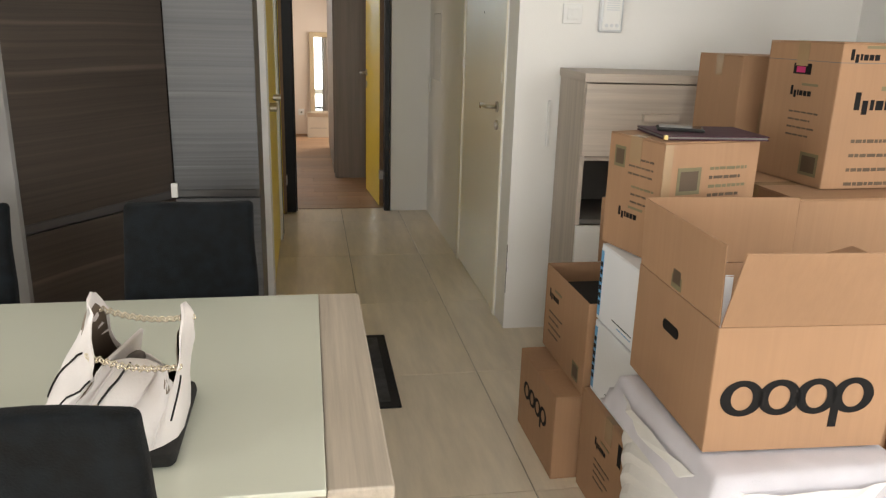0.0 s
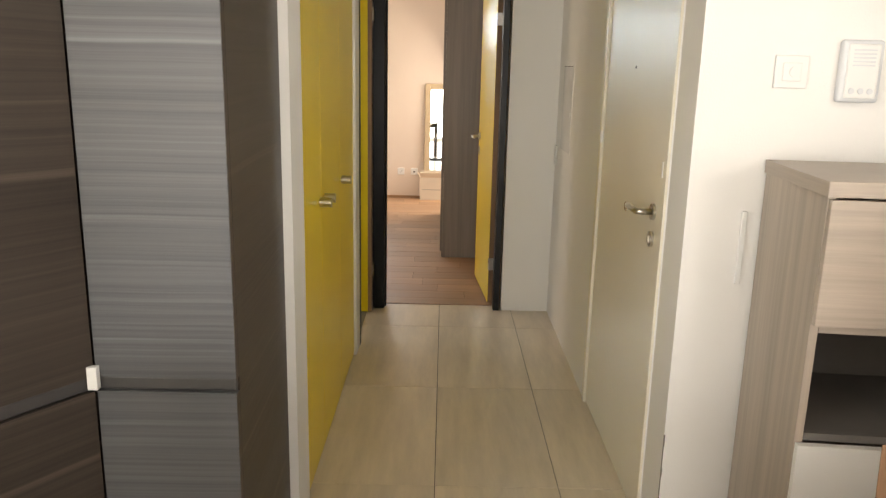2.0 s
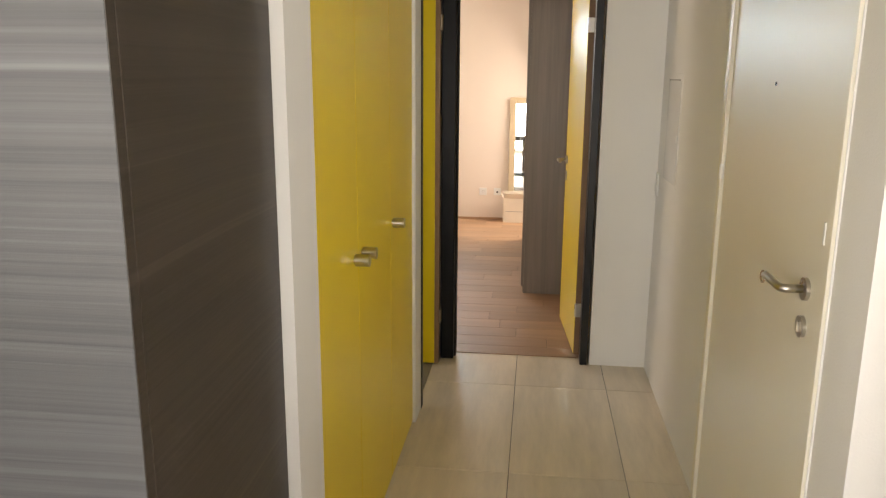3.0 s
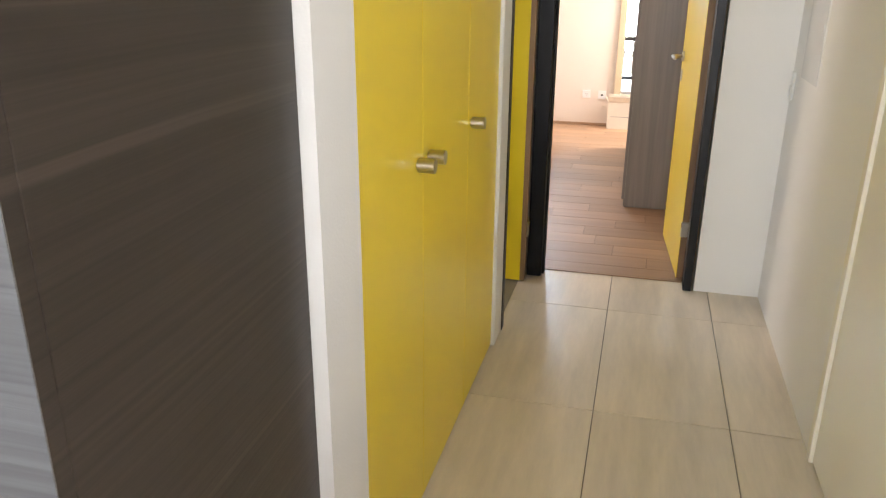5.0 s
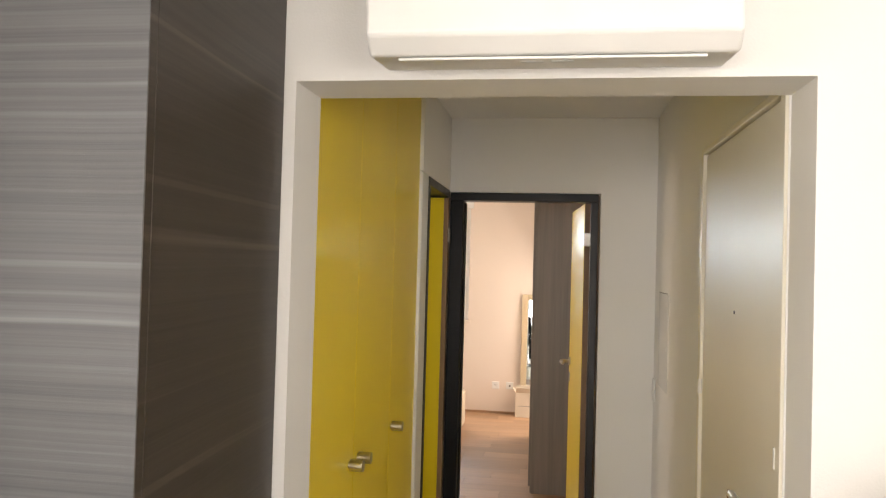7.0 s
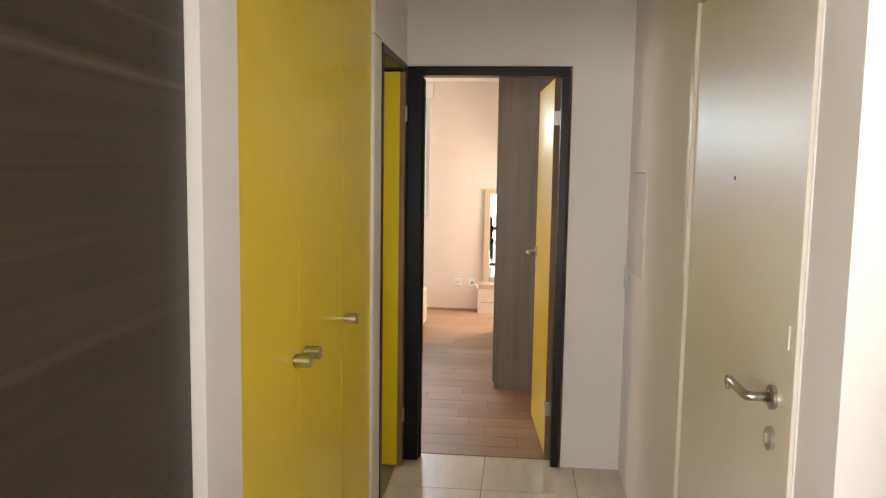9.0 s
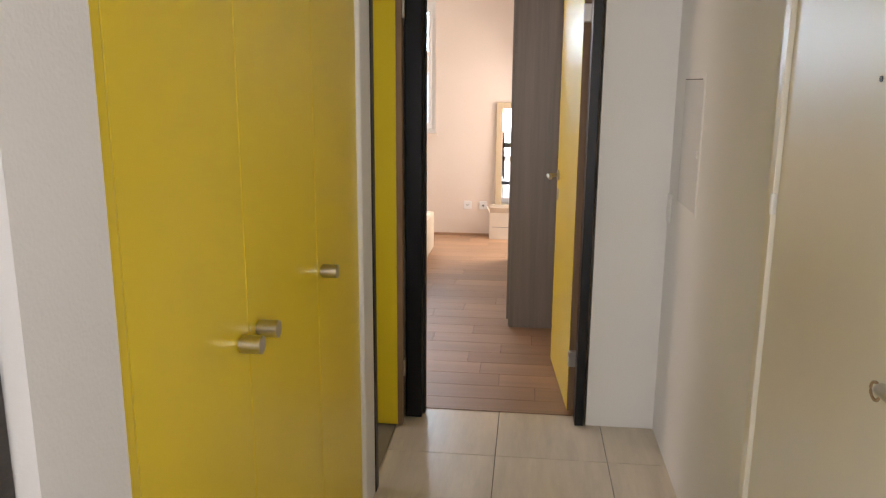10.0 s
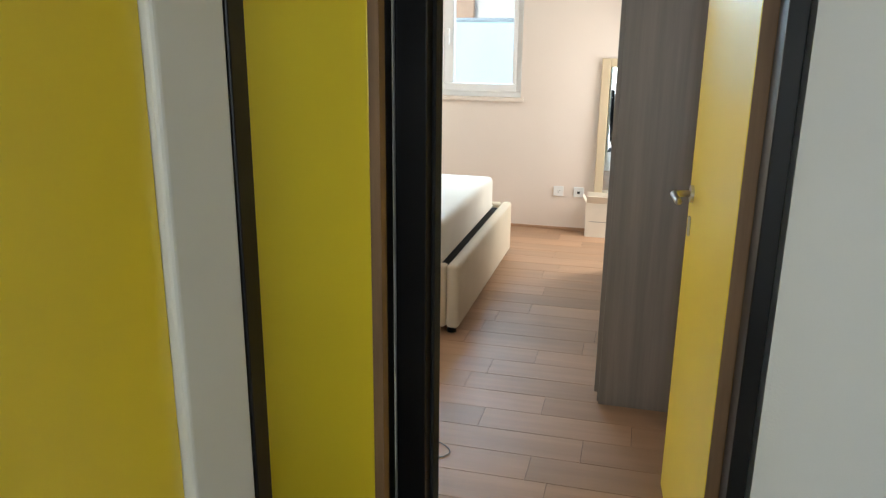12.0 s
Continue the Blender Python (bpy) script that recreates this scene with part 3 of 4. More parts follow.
# ---- light wood cabinet against the partition ----
CX0, CX1, CY0, CY1, CT = 1.462, 2.41, 3.948, 4.372, 1.290
cab = thing("sideboard", (1.94, 4.16, 0), "tall light wood cabinet with drawer, open niche and white doors", "cabinet")
part("top_board", box(CX0 - 0.006, CY0 - 0.012, CT - 0.036, CX1 + 0.006, CY1, CT, 0.002), WOOD_LIGHT, cab)
for x in (CX0, CX1 - 0.02):
    part("side_panel", box(x, CY0 + 0.002, 0, x + 0.02, CY1, CT - 0.0365, 0.0015), WOOD_LIGHT_UP, cab)
part("back_panel", box(CX0 + 0.02, CY1 - 0.012, 0.02, CX1 - 0.02, CY1 - 0.002, CT - 0.04), WOOD_LIGHT, cab)
d = part("drawer", box(CX0 + 0.002, CY0 - 0.018, 0.952, CX1 - 0.002, CY0 + 0.0015, CT - 0.041, 0.0015), WOOD_LIGHT, cab)
part("handle", box(1.706, CY0 - 0.045, 1.098, 1.862, CY0 - 0.0185, 1.132, 0.004), WOOD_LIGHT, d, "light wood bar handle")
part("shelf", box(CX0 + 0.0205, CY0 + 0.002, 0.930, CX1 - 0.0205, CY1 - 0.013, 0.948, 0.001), WOOD_LIGHT, cab)
# this shelf and the niche's back are grey for the shade in the recess
part("shelf", box(CX0 + 0.0205, CY0 + 0.002, 0.655, CX1 - 0.0205, CY1 - 0.013, 0.675, 0.001), SHADE_GREY, cab)
part("niche_divider", box(1.93, CY0 + 0.004, 0.6755, 1.948, CY1 - 0.013, 0.9295), WOOD_LIGHT_UP, cab)
part("niche_shade_back", box(CX0 + 0.0205, CY1 - 0.020, 0.6755, CX1 - 0.0205, CY1 - 0.0125, 0.9295), SHADE_GREY, cab)
part("door", box(CX0 + 0.002, CY0 - 0.018, 0.06, 1.937, CY0 + 0.0015, 0.650, 0.0015), TRIM, cab, "white lacquered door")
part("door", box(1.941, CY0 - 0.018, 0.06, CX1 - 0.002, CY0 + 0.0015, 0.650, 0.0015), TRIM, cab, "white lacquered door")
part("plinth", box(CX0 + 0.0205, CY0 + 0.03, 0.0, CX1 - 0.0205, CY0 + 0.05, 0.058), WOOD_LIGHT, cab)

c = Vector((1.456, 3.936, 0))
cab.matrix_basis = Matrix.Translation(c) @ Matrix.Rotation(radians(-4.6), 4, "Z") @ Matrix.Translation(-c) @ cab.matrix_basis

# wall shelf with an orange ornament
t = thing("wall_shelf", (2.1, 4.28, 1.79), "grey wooden shelf board on the wall", "shelf")
part("board", box(1.69, 4.16, 1.796, 2.75, P0 - 0.001, 1.822, 0.002), WARDROBE, t)

# ---- dining table ----
TX0, TX1, TY0, TY1, TZ = -1.34, 0.468, 1.972, 2.889, 0.752
tab = thing("dining_table", (-0.4, 2.42, 0), "light wood dining table with a pale green glass top", "table")
part("end_panel", box(TX1 - 0.107, TY0, TZ - 0.030, TX1, TY1, TZ, 0.004), WOOD_LONG, tab, "light wood end board")
part("end_panel", box(TX0, TY0, TZ - 0.030, TX0 + 0.115, TY1, TZ, 0.004), WOOD_LONG, tab, "light wood end board")
part("glass_top", box(TX0 + 0.116, TY0 + 0.002, TZ - 0.012, TX1 - 0.108, TY1 - 0.002, TZ + 0.001, 0.002), GLASS_TOP, tab, "pale green frosted glass top")
bm = box(TX0 + 0.04, TY0 + 0.03, TZ - 0.10, TX1 - 0.04, TY0 + 0.055, TZ - 0.031)
box(TX0 + 0.04, TY1 - 0.055, TZ - 0.10, TX1 - 0.04, TY1 - 0.03, TZ - 0.031, bm=bm)
part("apron", bm, WOOD_LONG, tab)
for x in (TX0 + 0.03, TX1 - 0.10):
    for y in (TY0 + 0.03, TY1 - 0.10):
        part("leg", box(x, y, 0, x + 0.07, y + 0.07, TZ - 0.0305, 0.003), WOOD_LIGHT_UP, tab)


# ---- chairs ----
def chair(m):
    """A high-backed velvet chair that faces -y, its base at the origin."""
    c = thing("dining_chair", (0, 0, 0), "high-backed black velvet dining chair pushed in at the table", "chair", "chairs round the table")
    bm = box(-0.190, -0.40, 0.40, 0.190, 0.02, 0.49, 0.025, 3)
    part("seat", bm, VELVET, c, smooth=True)
    bm = bmesh.new()
    bmesh.ops.create_grid(bm, x_segments=10, y_segments=16, size=0.5)
    for v in bm.verts:
        u, w = v.co.x, v.co.y + 0.5
        half = 0.186 - 0.018 * w
        v.co = Vector((2 * u * half, 0.012 + 0.055 * w * w - 0.018 * (1 - 4 * u * u), 0.44 + 0.54 * w))
    g = bmesh.ops.extrude_face_region(bm, geom=bm.faces[:])
    bmesh.ops.translate(bm, vec=(0, 0.045, 0), verts=[v for v in g["geom"] if isinstance(v, bmesh.types.BMVert)])
    bmesh.ops.recalc_face_normals(bm, faces=bm.faces[:])
    sharp = [e for e in bm.edges if len(e.link_faces) == 2 and e.calc_face_angle() > 0.7]
    bmesh.ops.bevel(bm, geom=sharp, offset=0.014, segments=3, profile=0.5, affect="EDGES")
    for v in bm.verts:
        v.co += 0.003 * Vector(noise.noise_vector(v.co * 9))
    part("backrest", bm, VELVET, c, smooth=True)
    for x in (-0.16, 0.16):
        for y in (-0.36, 0.0):
            part("leg", rod((x * 1.06, y * 1.06, 0), (x, y, 0.41), 0.011, 0.017, seg=12), BLACK, c)
    c.matrix_basis = m
    return c


first = chair(pose(0.018, 2.945, 0))
copy_thing(first, pose(-0.610, 2.950, 0))
copy_thing(first, pose(-0.042, 1.925, 0, 0, 0, 180))

# ---- doormat ----
m = thing("doormat", (0.4, 4.0, 0), "black rubber doormat with raised lettering on the tiles", "doormat")
part("border", box(0.150, 3.632, 0.0, 0.662, 4.368, 0.008, 0.003), RUBBER, m)
part("mat_face", box(0.190, 3.672, 0.0082, 0.622, 4.328, 0.0115, 0.002), MAT_FACE, m)

m.matrix_basis = pose(0.022, -0.013, 0, 0, 0, 0) @ m.matrix_basis

# raised shapes on the mat
for x, y, w, d in ((0.55, 4.02, 0.05, 0.09), (0.55, 3.90, 0.06, 0.05), (0.55, 3.80, 0.03, 0.07), (0.30, 4.22, 0.05, 0.05), (0.40, 4.24, 0.07, 0.03), (0.50, 4.23, 0.05, 0.05)):
    part("raised_letter", box(x - w / 2, y - d / 2, 0.0110, x + w / 2, y + d / 2, 0.0135, 0.001, 1), RUBBER, m)

# ---- wall-mounted air conditioner over the opening ----
ac = thing("air_conditioner", (0.75, 4.3, 2.09), "white wall-mounted air conditioner above the opening", "air conditioner")
bm = plate([(4.386, 2.087), (4.215, 2.072), (4.180, 2.107), (4.172, 2.282), (4.195, 2.332), (4.386, 2.337)][::-1], 0.72)
turned(bm, Matrix(((0, 1, 0, 0.380), (1, 0, 0, 0), (0, 0, 1, 0), (0, 0, 0, 1))))
bmesh.ops.recalc_face_normals(bm, faces=bm.faces[:])
bmesh.ops.bevel(bm, geom=bm.edges[:], offset=0.008, segments=3, profile=0.5, affect="EDGES")
part("body", bm, PLASTIC, ac)
part("air_flap", turned(box(-0.30, -0.055, 0, 0.30, 0.0, 0.006, 0.002), pose(0.740, 4.275, 2.0695, 5)), PLASTIC, ac)
for x in (0.685, 0.745):
    part("label_mark", turned(box(0, -0.022, 0, 0.045, -0.008, 0.0015), pose(x, 4.265, 2.0675, 5)), GREY_PLASTIC, ac)

# ---- jars on a shelf beside the kitchen units ----
t = thing("kitchen_shelf_unit", (-1.1, 3.9, 0), "dark kitchen shelf unit beside the angled door", "shelf unit")
bm = box(-1.45, 3.75, 0, -1.43, 4.38, 2.42)
for z in (0.88, 1.45, 1.9, 2.4):
    box(-1.43, 3.78, z - 0.02, -0.80, 4.38, z, bm=bm)
box(-1.43, 4.36, 0, -0.80, 4.38, 2.40, bm=bm)
part("body", bm, WOOD_DARK, t)
for x, y, z, h, mm, nm in ((-0.875, 3.86, 0.88, 0.115, GREEN, "green"), (-0.92, 4.05, 0.88, 0.25, LIME, "lime yellow")):
    j = thing("storage_jar", (x, y, z), nm + " plastic storage jar on the kitchen shelf", "jar")
    part("jar", rod((x, y, z), (x, y, z + h * 0.8), 0.045, 0.048, seg=24), mm, j, smooth=False)
    part("lid", rod((x, y, z + h * 0.8), (x, y, z + h), 0.050, seg=24), PLASTIC, j, "white lid")


# ---- cardboard boxes ----
def carton(label, w, d, h, m, material=None, flaps=(), tape=True, holes=()):
    """A carton with its base at the origin of m: open when flaps are given as (side, height, lean)."""
    material = material or CARD
    c = thing("cardboard_box", (0, 0, 0), label, "box", "moving boxes")
    x, y, k = w / 2, d / 2, 0.005
    for q in ((-x, -y, x, -y + k), (-x, y - k, x, y), (-x, -y + k, -x + k, y - k), (x - k, -y + k, x, y - k)):
        part("panel", box(q[0], q[1], 0, q[2], q[3], h, 0.0012, 1), material, c)
    part("bottom", box(-x + k, -y + k, 0.001, x - k, y - k, 0.006), material, c)
    if flaps:
        for side, hh, lean in flaps:
            along = w if side in "fb" else d
            own = box(-along / 2 + 0.004, -0.004, 0.002, along / 2 - 0.004, 0, hh, 0.001, 1)
            turn = {"f": 0, "r": 90, "b": 180, "l": -90}[side]
            off = {"f": (0, -y + 0.0045, h), "b": (0, y - 0.0045, h), "l": (-x + 0.0045, 0, h), "r": (x - 0.0045, 0, h)}[side]
            part("flap", turned(own, Matrix.Translation(off) @ pose(0, 0, 0, 0, 0, turn) @ pose(0, 0, 0, lean)), material, c)
    else:
        part("flap", box(-x, -y, h + 0.0005, x, -0.001, h + 0.005, 0.0015, 1), material, c)
        part("flap", box(-x, 0.001, h + 0.0005, x, y, h + 0.005, 0.0015, 1), material, c)
        if tape:
            bm = box(-x - 0.001, -0.026, h + 0.0052, x + 0.001, 0.026, h + 0.0062)
            box(-x - 0.0012, -0.026, h - 0.07, -x - 0.0003, 0.026, h + 0.0052, bm=bm)
            part("tape", bm, TAPE, c, "glossy brown packing tape")
    c.matrix_basis = m
    c["size"] = (w, d, h)
    return c


def face(c, name, side, u0, v0, u1, v1, material, label="", thick=0.0009, bevel=0.0):
    """A flat patch on the front (f) or side (l) of a carton: u from the face's left end, v from its foot."""
    w, d, h = c["size"]
    if name == "text_line":
        words = random.Random(round(u0 * 977 + v0 * 7919))
        bm, u = bmesh.new(), u0
        while u < u1 - 0.006:
            e = min(u1, u + words.uniform(0.010, 0.032))
            lo, hi = v0 + words.uniform(0, 0.001), max(v1, v0 + 0.004)
            if side == "f":
                box(-w / 2 + u, -d / 2 - thick, lo, -w / 2 + e, -d / 2 - 0.0002, hi, bm=bm)
            else:
                box(-w / 2 - thick, d / 2 - e, lo, -w / 2 - 0.0002, d / 2 - u, hi, bm=bm)
            u = e + 0.004
    elif side == "f":
        bm = box(-w / 2 + u0, -d / 2 - thick, v0, -w / 2 + u1, -d / 2 - 0.0002, v1)
    elif side == "l":
        bm = box(-w / 2 - thick, d / 2 - u1, v0, -w / 2 - 0.0002, d / 2 - u0, v1)
    return place(part(name, bm, material, None, label), c)


def place(ob, c):
    ob.parent = c
    return ob


def ring_mark(c, side, u, v, rw, rh, hole=0.50, gap=0.0):
    """One thick oval ring, part of a bold printed mark."""
    w, d, h = c["size"]
    bm = bmesh.new()
    n = 28
    a0 = gap / 2
    angs = [a0 + (2 * math.pi - gap) * i / n for i in range(n + 1)]
    out = [bm.verts.new((rw * math.cos(a), 0, rh * math.sin(a))) for a in angs]
    inn = [bm.verts.new((rw * hole * math.cos(a), 0, rh * (hole + 0.16) * math.sin(a))) for a in angs]
    for i in range(n):
        bm.faces.new((out[i], out[i + 1], inn[i + 1], inn[i]))
    bmesh.ops.recalc_face_normals(bm, faces=bm.faces[:])
    if side == "f":
        turned(bm, Matrix.Translation((-w / 2 + u, -d / 2 - 0.0010, v)))
    else:
        turned(bm, Matrix.Translation((-w / 2 - 0.0010, d / 2 - u, v)) @ Matrix.Rotation(radians(-90), 4, "Z"))
    return place(part("printed_ring", bm, INK, None, "bold black printed mark"), c)


def bold_mark(c, side, u, v, s):
    """Four bold rings and a tail, as printed in black on the side of a carton."""
    for i in range(4):
        ring_mark(c, side, u + (0.17 + i * 0.52) * s, v, 0.30 * s, 0.26 * s)
    face(c, "printed_tail", side, u + 1.44 * s, v - 0.46 * s, u + 1.56 * s, v, INK)


def name_mark(c, side, u, v, s, lines=True):
    """A small printed mark: olive sweep, black word bar and text lines too small to read."""
    for a, b, lo, hi in ((0.0, 0.09, 0.0, 0.24), (0.13, 0.22, -0.06, 0.13), (0.26, 0.32, 0.0, 0.14), (0.35, 0.47, 0.0, 0.13), (0.50, 0.62, 0.0, 0.13), (0.65, 0.78, 0.0, 0.13)):
        face(c, "printed_bar", side, u + a * s, v + lo * s, u + b * s, v + hi * s, INK)
    face(c, "printed_sweep", side, u + 0.4 * s, v + 0.26 * s, u + 1.0 * s, v + 0.32 * s, OLIVE)
    if lines:
        for i in range(4):
            face(c, "text_line", side, u + 0.05 * s, v - (0.45 + 0.2 * i) * s, u + (1.15 - 0.25 * (i % 2)) * s, v - (0.40 + 0.2 * i) * s, PRINT)


def stamp(c, side, u, v, w, h):
    """A printed frame with a barcode-like block."""
    face(c, "label_frame", side, u, v, u + w, v + h, OLIVE)
    face(c, "label_block", side, u + w * 0.12, v + h * 0.14, u + w * 0.88, v + h * 0.86, PRINT, thick=0.0014)


# bottom row
b = carton("closed brown cardboard box with a bold black mark on the tiles", 0.43, 0.405, 0.300, pose(1.333, 3.268, 0, 0, 0, 0.5), tape=False)
bold_mark(b, "l", 0.075, 0.175, 0.125)
b = carton("closed brown cardboard box with printed lines under white cartons", 0.40, 0.45, 0.346, pose(1.402, 2.815, 0))
name_mark(b, "l", 0.13, 0.22, 0.11)
face(b, "grip_hole", "l", 0.30, 0.25, 0.325, 0.32, INK)
# open box on the marked one
b = carton("open brown cardboard box with printed lines and raised flap", 0.33, 0.44, 0.320, pose(1.372, 3.283, 0.306), flaps=(("r", 0.20, -8),))
place(part("flap", turned(box(0.028, 0, 0.002, 0.160, 0.004, 0.245, 0.001, 1), pose(0, 0.214, 0.320, -3)), CARD, None), b)
name_mark(b, "l", 0.05, 0.21, 0.13)
stamp(b, "l", 0.33, 0.02, 0.06, 0.06)
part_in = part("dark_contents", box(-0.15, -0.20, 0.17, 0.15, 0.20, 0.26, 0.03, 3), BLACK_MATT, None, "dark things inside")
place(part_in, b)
# white paper cartons
for z, y0, hh in ((0.352, 2.61, 0.238), (0.5965, 2.70, 0.240)):
    b = carton("white paper carton with a blue printed edge", 0.29, 3.030 - y0, hh - 0.005, pose(1.364, (3.030 + y0) / 2, z), material=PAPER, tape=False)
    face(b, "blue_edge", "l", 0.002, 0.012, 0.022, hh - 0.02, BLUE, "light blue printed edge")
    for i in range(6):
        face(b, "printed_bar", "l", 0.004, 0.045 + i * 0.025, 0.020, 0.06 + i * 0.025, INK, thick=0.0013)
    face(b, "text_line", "l", 0.12, 0.035, 0.26, 0.038, INK)
    face(b, "text_line", "l", 0.16, 0.022, 0.26, 0.024, BLUE)
# brown carton on the white ones
b = carton("brown cardboard box with worn prints and packing tape", 0.33, 0.25, 0.330, pose(1.412, 2.966, 0.8395, 0, 0, 13))
stamp(b, "l", 0.03, 0.24, 0.05, 0.06)
for i in range(3):
    face(b, "text_line", "l", 0.10, 0.27 - 0.022 * i, 0.21, 0.276 - 0.022 * i, PRINT)
    face(b, "text_line", "l", 0.12, 0.19 - 0.022 * i, 0.22, 0.196 - 0.022 * i, PRINT if i else OLIVE)
name_mark(b, "l", 0.07, 0.10, 0.11, False)
stamp(b, "f", 0.05, 0.19, 0.08, 0.075)
for i in range(4):
    face(b, "text_line", "f", 0.16, 0.255 - 0.025 * i, 0.29 - 0.02 * (i % 2), 0.264 - 0.025 * i, PRINT if i % 2 else OLIVE)
face(b, "tape", "f", -0.0005, 0.10, 0.028, 0.33, TAPE, "glossy packing tape", 0.0016)
# folder and phone wallet on it
f = thing("folder", (1.45, 2.96, 1.175), "dark purple document folder with brass corners on a box", "folder")
part("cover", turned(box(-0.15, -0.11, 0, 0.15, 0.11, 0.0035, 0.001, 1), pose(1.455, 2.955, 1.1758, 0, 0, -4)), PURPLE, f)
part("pages", turned(box(-0.147, -0.107, 0.0036, 0.147, 0.107, 0.0085), pose(1.455, 2.955, 1.1758, 0, 0, -4)), SHADE_GREY, f)
part("cover", turned(box(-0.15, -0.11, 0.0087, 0.15, 0.11, 0.0122, 0.001, 1), pose(1.455, 2.955, 1.1758, 0, 0, -4)), PURPLE, f)
part("brass_corner", turned(box(-0.151, -0.111, 0.0005, -0.140, -0.101, 0.0128, 0.001, 1), pose(1.455, 2.955, 1.1758, 0, 0, -4)), GOLD, f, "brass corner")
f = thing("phone", (1.40, 2.96, 1.188), "black phone in a wallet case lying on the folder", "phone")
part("case", turned(box(-0.065, -0.038, 0, 0.065, 0.038, 0.009, 0.004, 2), pose(1.395, 2.965, 1.1883, 0, 0, -22)), BLACK_MATT, f)
part("screen", turned(box(-0.060, -0.034, 0.0092, 0.060, 0.034, 0.0105, 0.001, 1), pose(1.395, 2.965, 1.1883, 0, 0, -22)), SCREEN, f)
# big open carton on the laundry basket
b = carton("large open cardboard box with a bold black mark, flaps raised", 0.425, 0.45, 0.292, pose(1.400, 2.483, 0.578, 0, 0, -3), flaps=(("f", 0.190, 19), ("l", 0.178, 2), ("b", 0.178, 1), ("r", 0.178, 75)))
bold_mark(b, "f", 0.045, 0.128, 0.165)
stamp(b, "l", 0.20, 0.30, 0.055, 0.09)
h = box(-0.2140, -0.045, 0.185, -0.2105, 0.045, 0.212, 0.0)
bmesh.ops.bevel(h, geom=[e for e in h.edges if abs(e.verts[0].co.x - e.verts[1].co.x) > 1e-4], offset=0.013, segments=4, profile=0.5, affect="EDGES")
place(part("grip_hole", h, INK, None, "oval hand hole"), b)
bk = thing("laundry_basket", (1.40, 2.44, 0), "white wicker laundry basket with a cloth lining under a box", "basket")
bm = bmesh.new()
n = 40
rows = []
for i in range(19):
    z = 0.004 + 0.54 * i / 18
    g = 0.90 + 0.10 * i / 18
    ring = []
    for k in range(n):
        a = 2 * math.pi * k / n
        sx, sy = math.copysign(abs(math.cos(a)) ** 0.55, math.cos(a)), math.copysign(abs(math.sin(a)) ** 0.55, math.sin(a))
        r = g * (1 + 0.012 * (1 if (i + k) % 2 else -1))
        ring.append(bm.verts.new((1.385 + 0.255 * r * sx, 2.43 + 0.285 * r * sy, z)))
    rows.append(ring)
for u, v in zip(rows, rows[1:]):
    for k in range(n):
        bm.faces.new((u[k], u[(k + 1) % n], v[(k + 1) % n], v[k]))
part("body", bm, WICKER, bk, smooth=False)
bm = bmesh.new()
bmesh.ops.create_grid(bm, x_segments=30, y_segments=30, size=0.5)
for v in bm.verts:
    u, w = v.co.x * 2, v.co.y * 2
    e = max(abs(u), abs(w))
    v.co = Vector((1.385 + 0.262 * u, 2.43 + 0.292 * w, 0.5735 - 0.10 * max(0, e - 0.86) ** 1.0 / 0.14 * 0.9 - 0.004 * noise.noise(Vector((u * 5, w * 5, 0))) - 0.003))
part("cloth_lining", bm, CLOTH, bk, "white cloth lining over the rim", True)
# stack behind
for w, d, hh, m_, lab in ((0.46, 0.45, 0.497, pose(1.965, 3.09, 0), "brown cardboard box at the foot of a stack"),
                          (0.46, 0.45, 0.497, pose(1.955, 3.085, 0.504, 0, 0, 2), "brown cardboard box in a stack, partly in shade")):
    carton(lab, w, d, hh, m_)
b = carton("tall brown cardboard box with printed mark and hand hole", 0.44, 0.33, 0.430, pose(2.090, 3.155, 1.0085, 0, 0, 4))
name_mark(b, "f", 0.07, 0.24, 0.22)
name_mark(b, "f", 0.03, 0.385, 0.13, False)
name_mark(b, "l", 0.13, 0.27, 0.12)
face(b, "grip_hole", "l", 0.13, 0.335, 0.21, 0.368, INK)
face(b, "scarf_in_hole", "l", 0.145, 0.340, 0.185, 0.358, mat("magenta_cloth", (0.55, 0.03, 0.16), 0.8), "magenta cloth behind the hole", 0.0014)
face(b, "fold_line", "f", 0.0, 0.376, 0.44, 0.378, SHADE_GREY)
face(b, "fold_line", "l", 0.0, 0.376, 0.33, 0.378, SHADE_GREY)
stamp(b, "l", 0.22, 0.03, 0.08, 0.07)
face(b, "tape", "f", 0.20, 0.30, 0.26, 0.43, TAPE, "glossy packing tape", 0.0014)
b = carton("brown cardboard box on top of the stack", 0.30, 0.30, 0.26, pose(2.55, 3.19, 1.4665, 0, 0, 1), tape=True)
for i in range(3):
    carton("brown cardboard box in the stack at the wall", 0.44, 0.40, 0.480, pose(2.56, 3.16, 0.4875 * i, 0, 0, 1 - i))
for i in range(2):
    carton("brown cardboard box in the stack against the cabinet", 0.45, 0.33, 0.510, pose(2.060, 3.60, 0.517 * i))
b = carton("brown cardboard box with tape and a hand hole", 0.45, 0.33, 0.348, pose(2.080, 3.60, 1.0335, 0, 0, -2))
face(b, "grip_hole", "f", 0.105, 0.245, 0.165, 0.278, PAPER, "white paper showing in the hand hole")
face(b, "tape", "f", 0.105, 0.280, 0.155, 0.348, TAPE, "brown tape")
face(b, "tape", "f", 0.085, 0.05, 0.125, 0.19, TAPE, "brown tape")
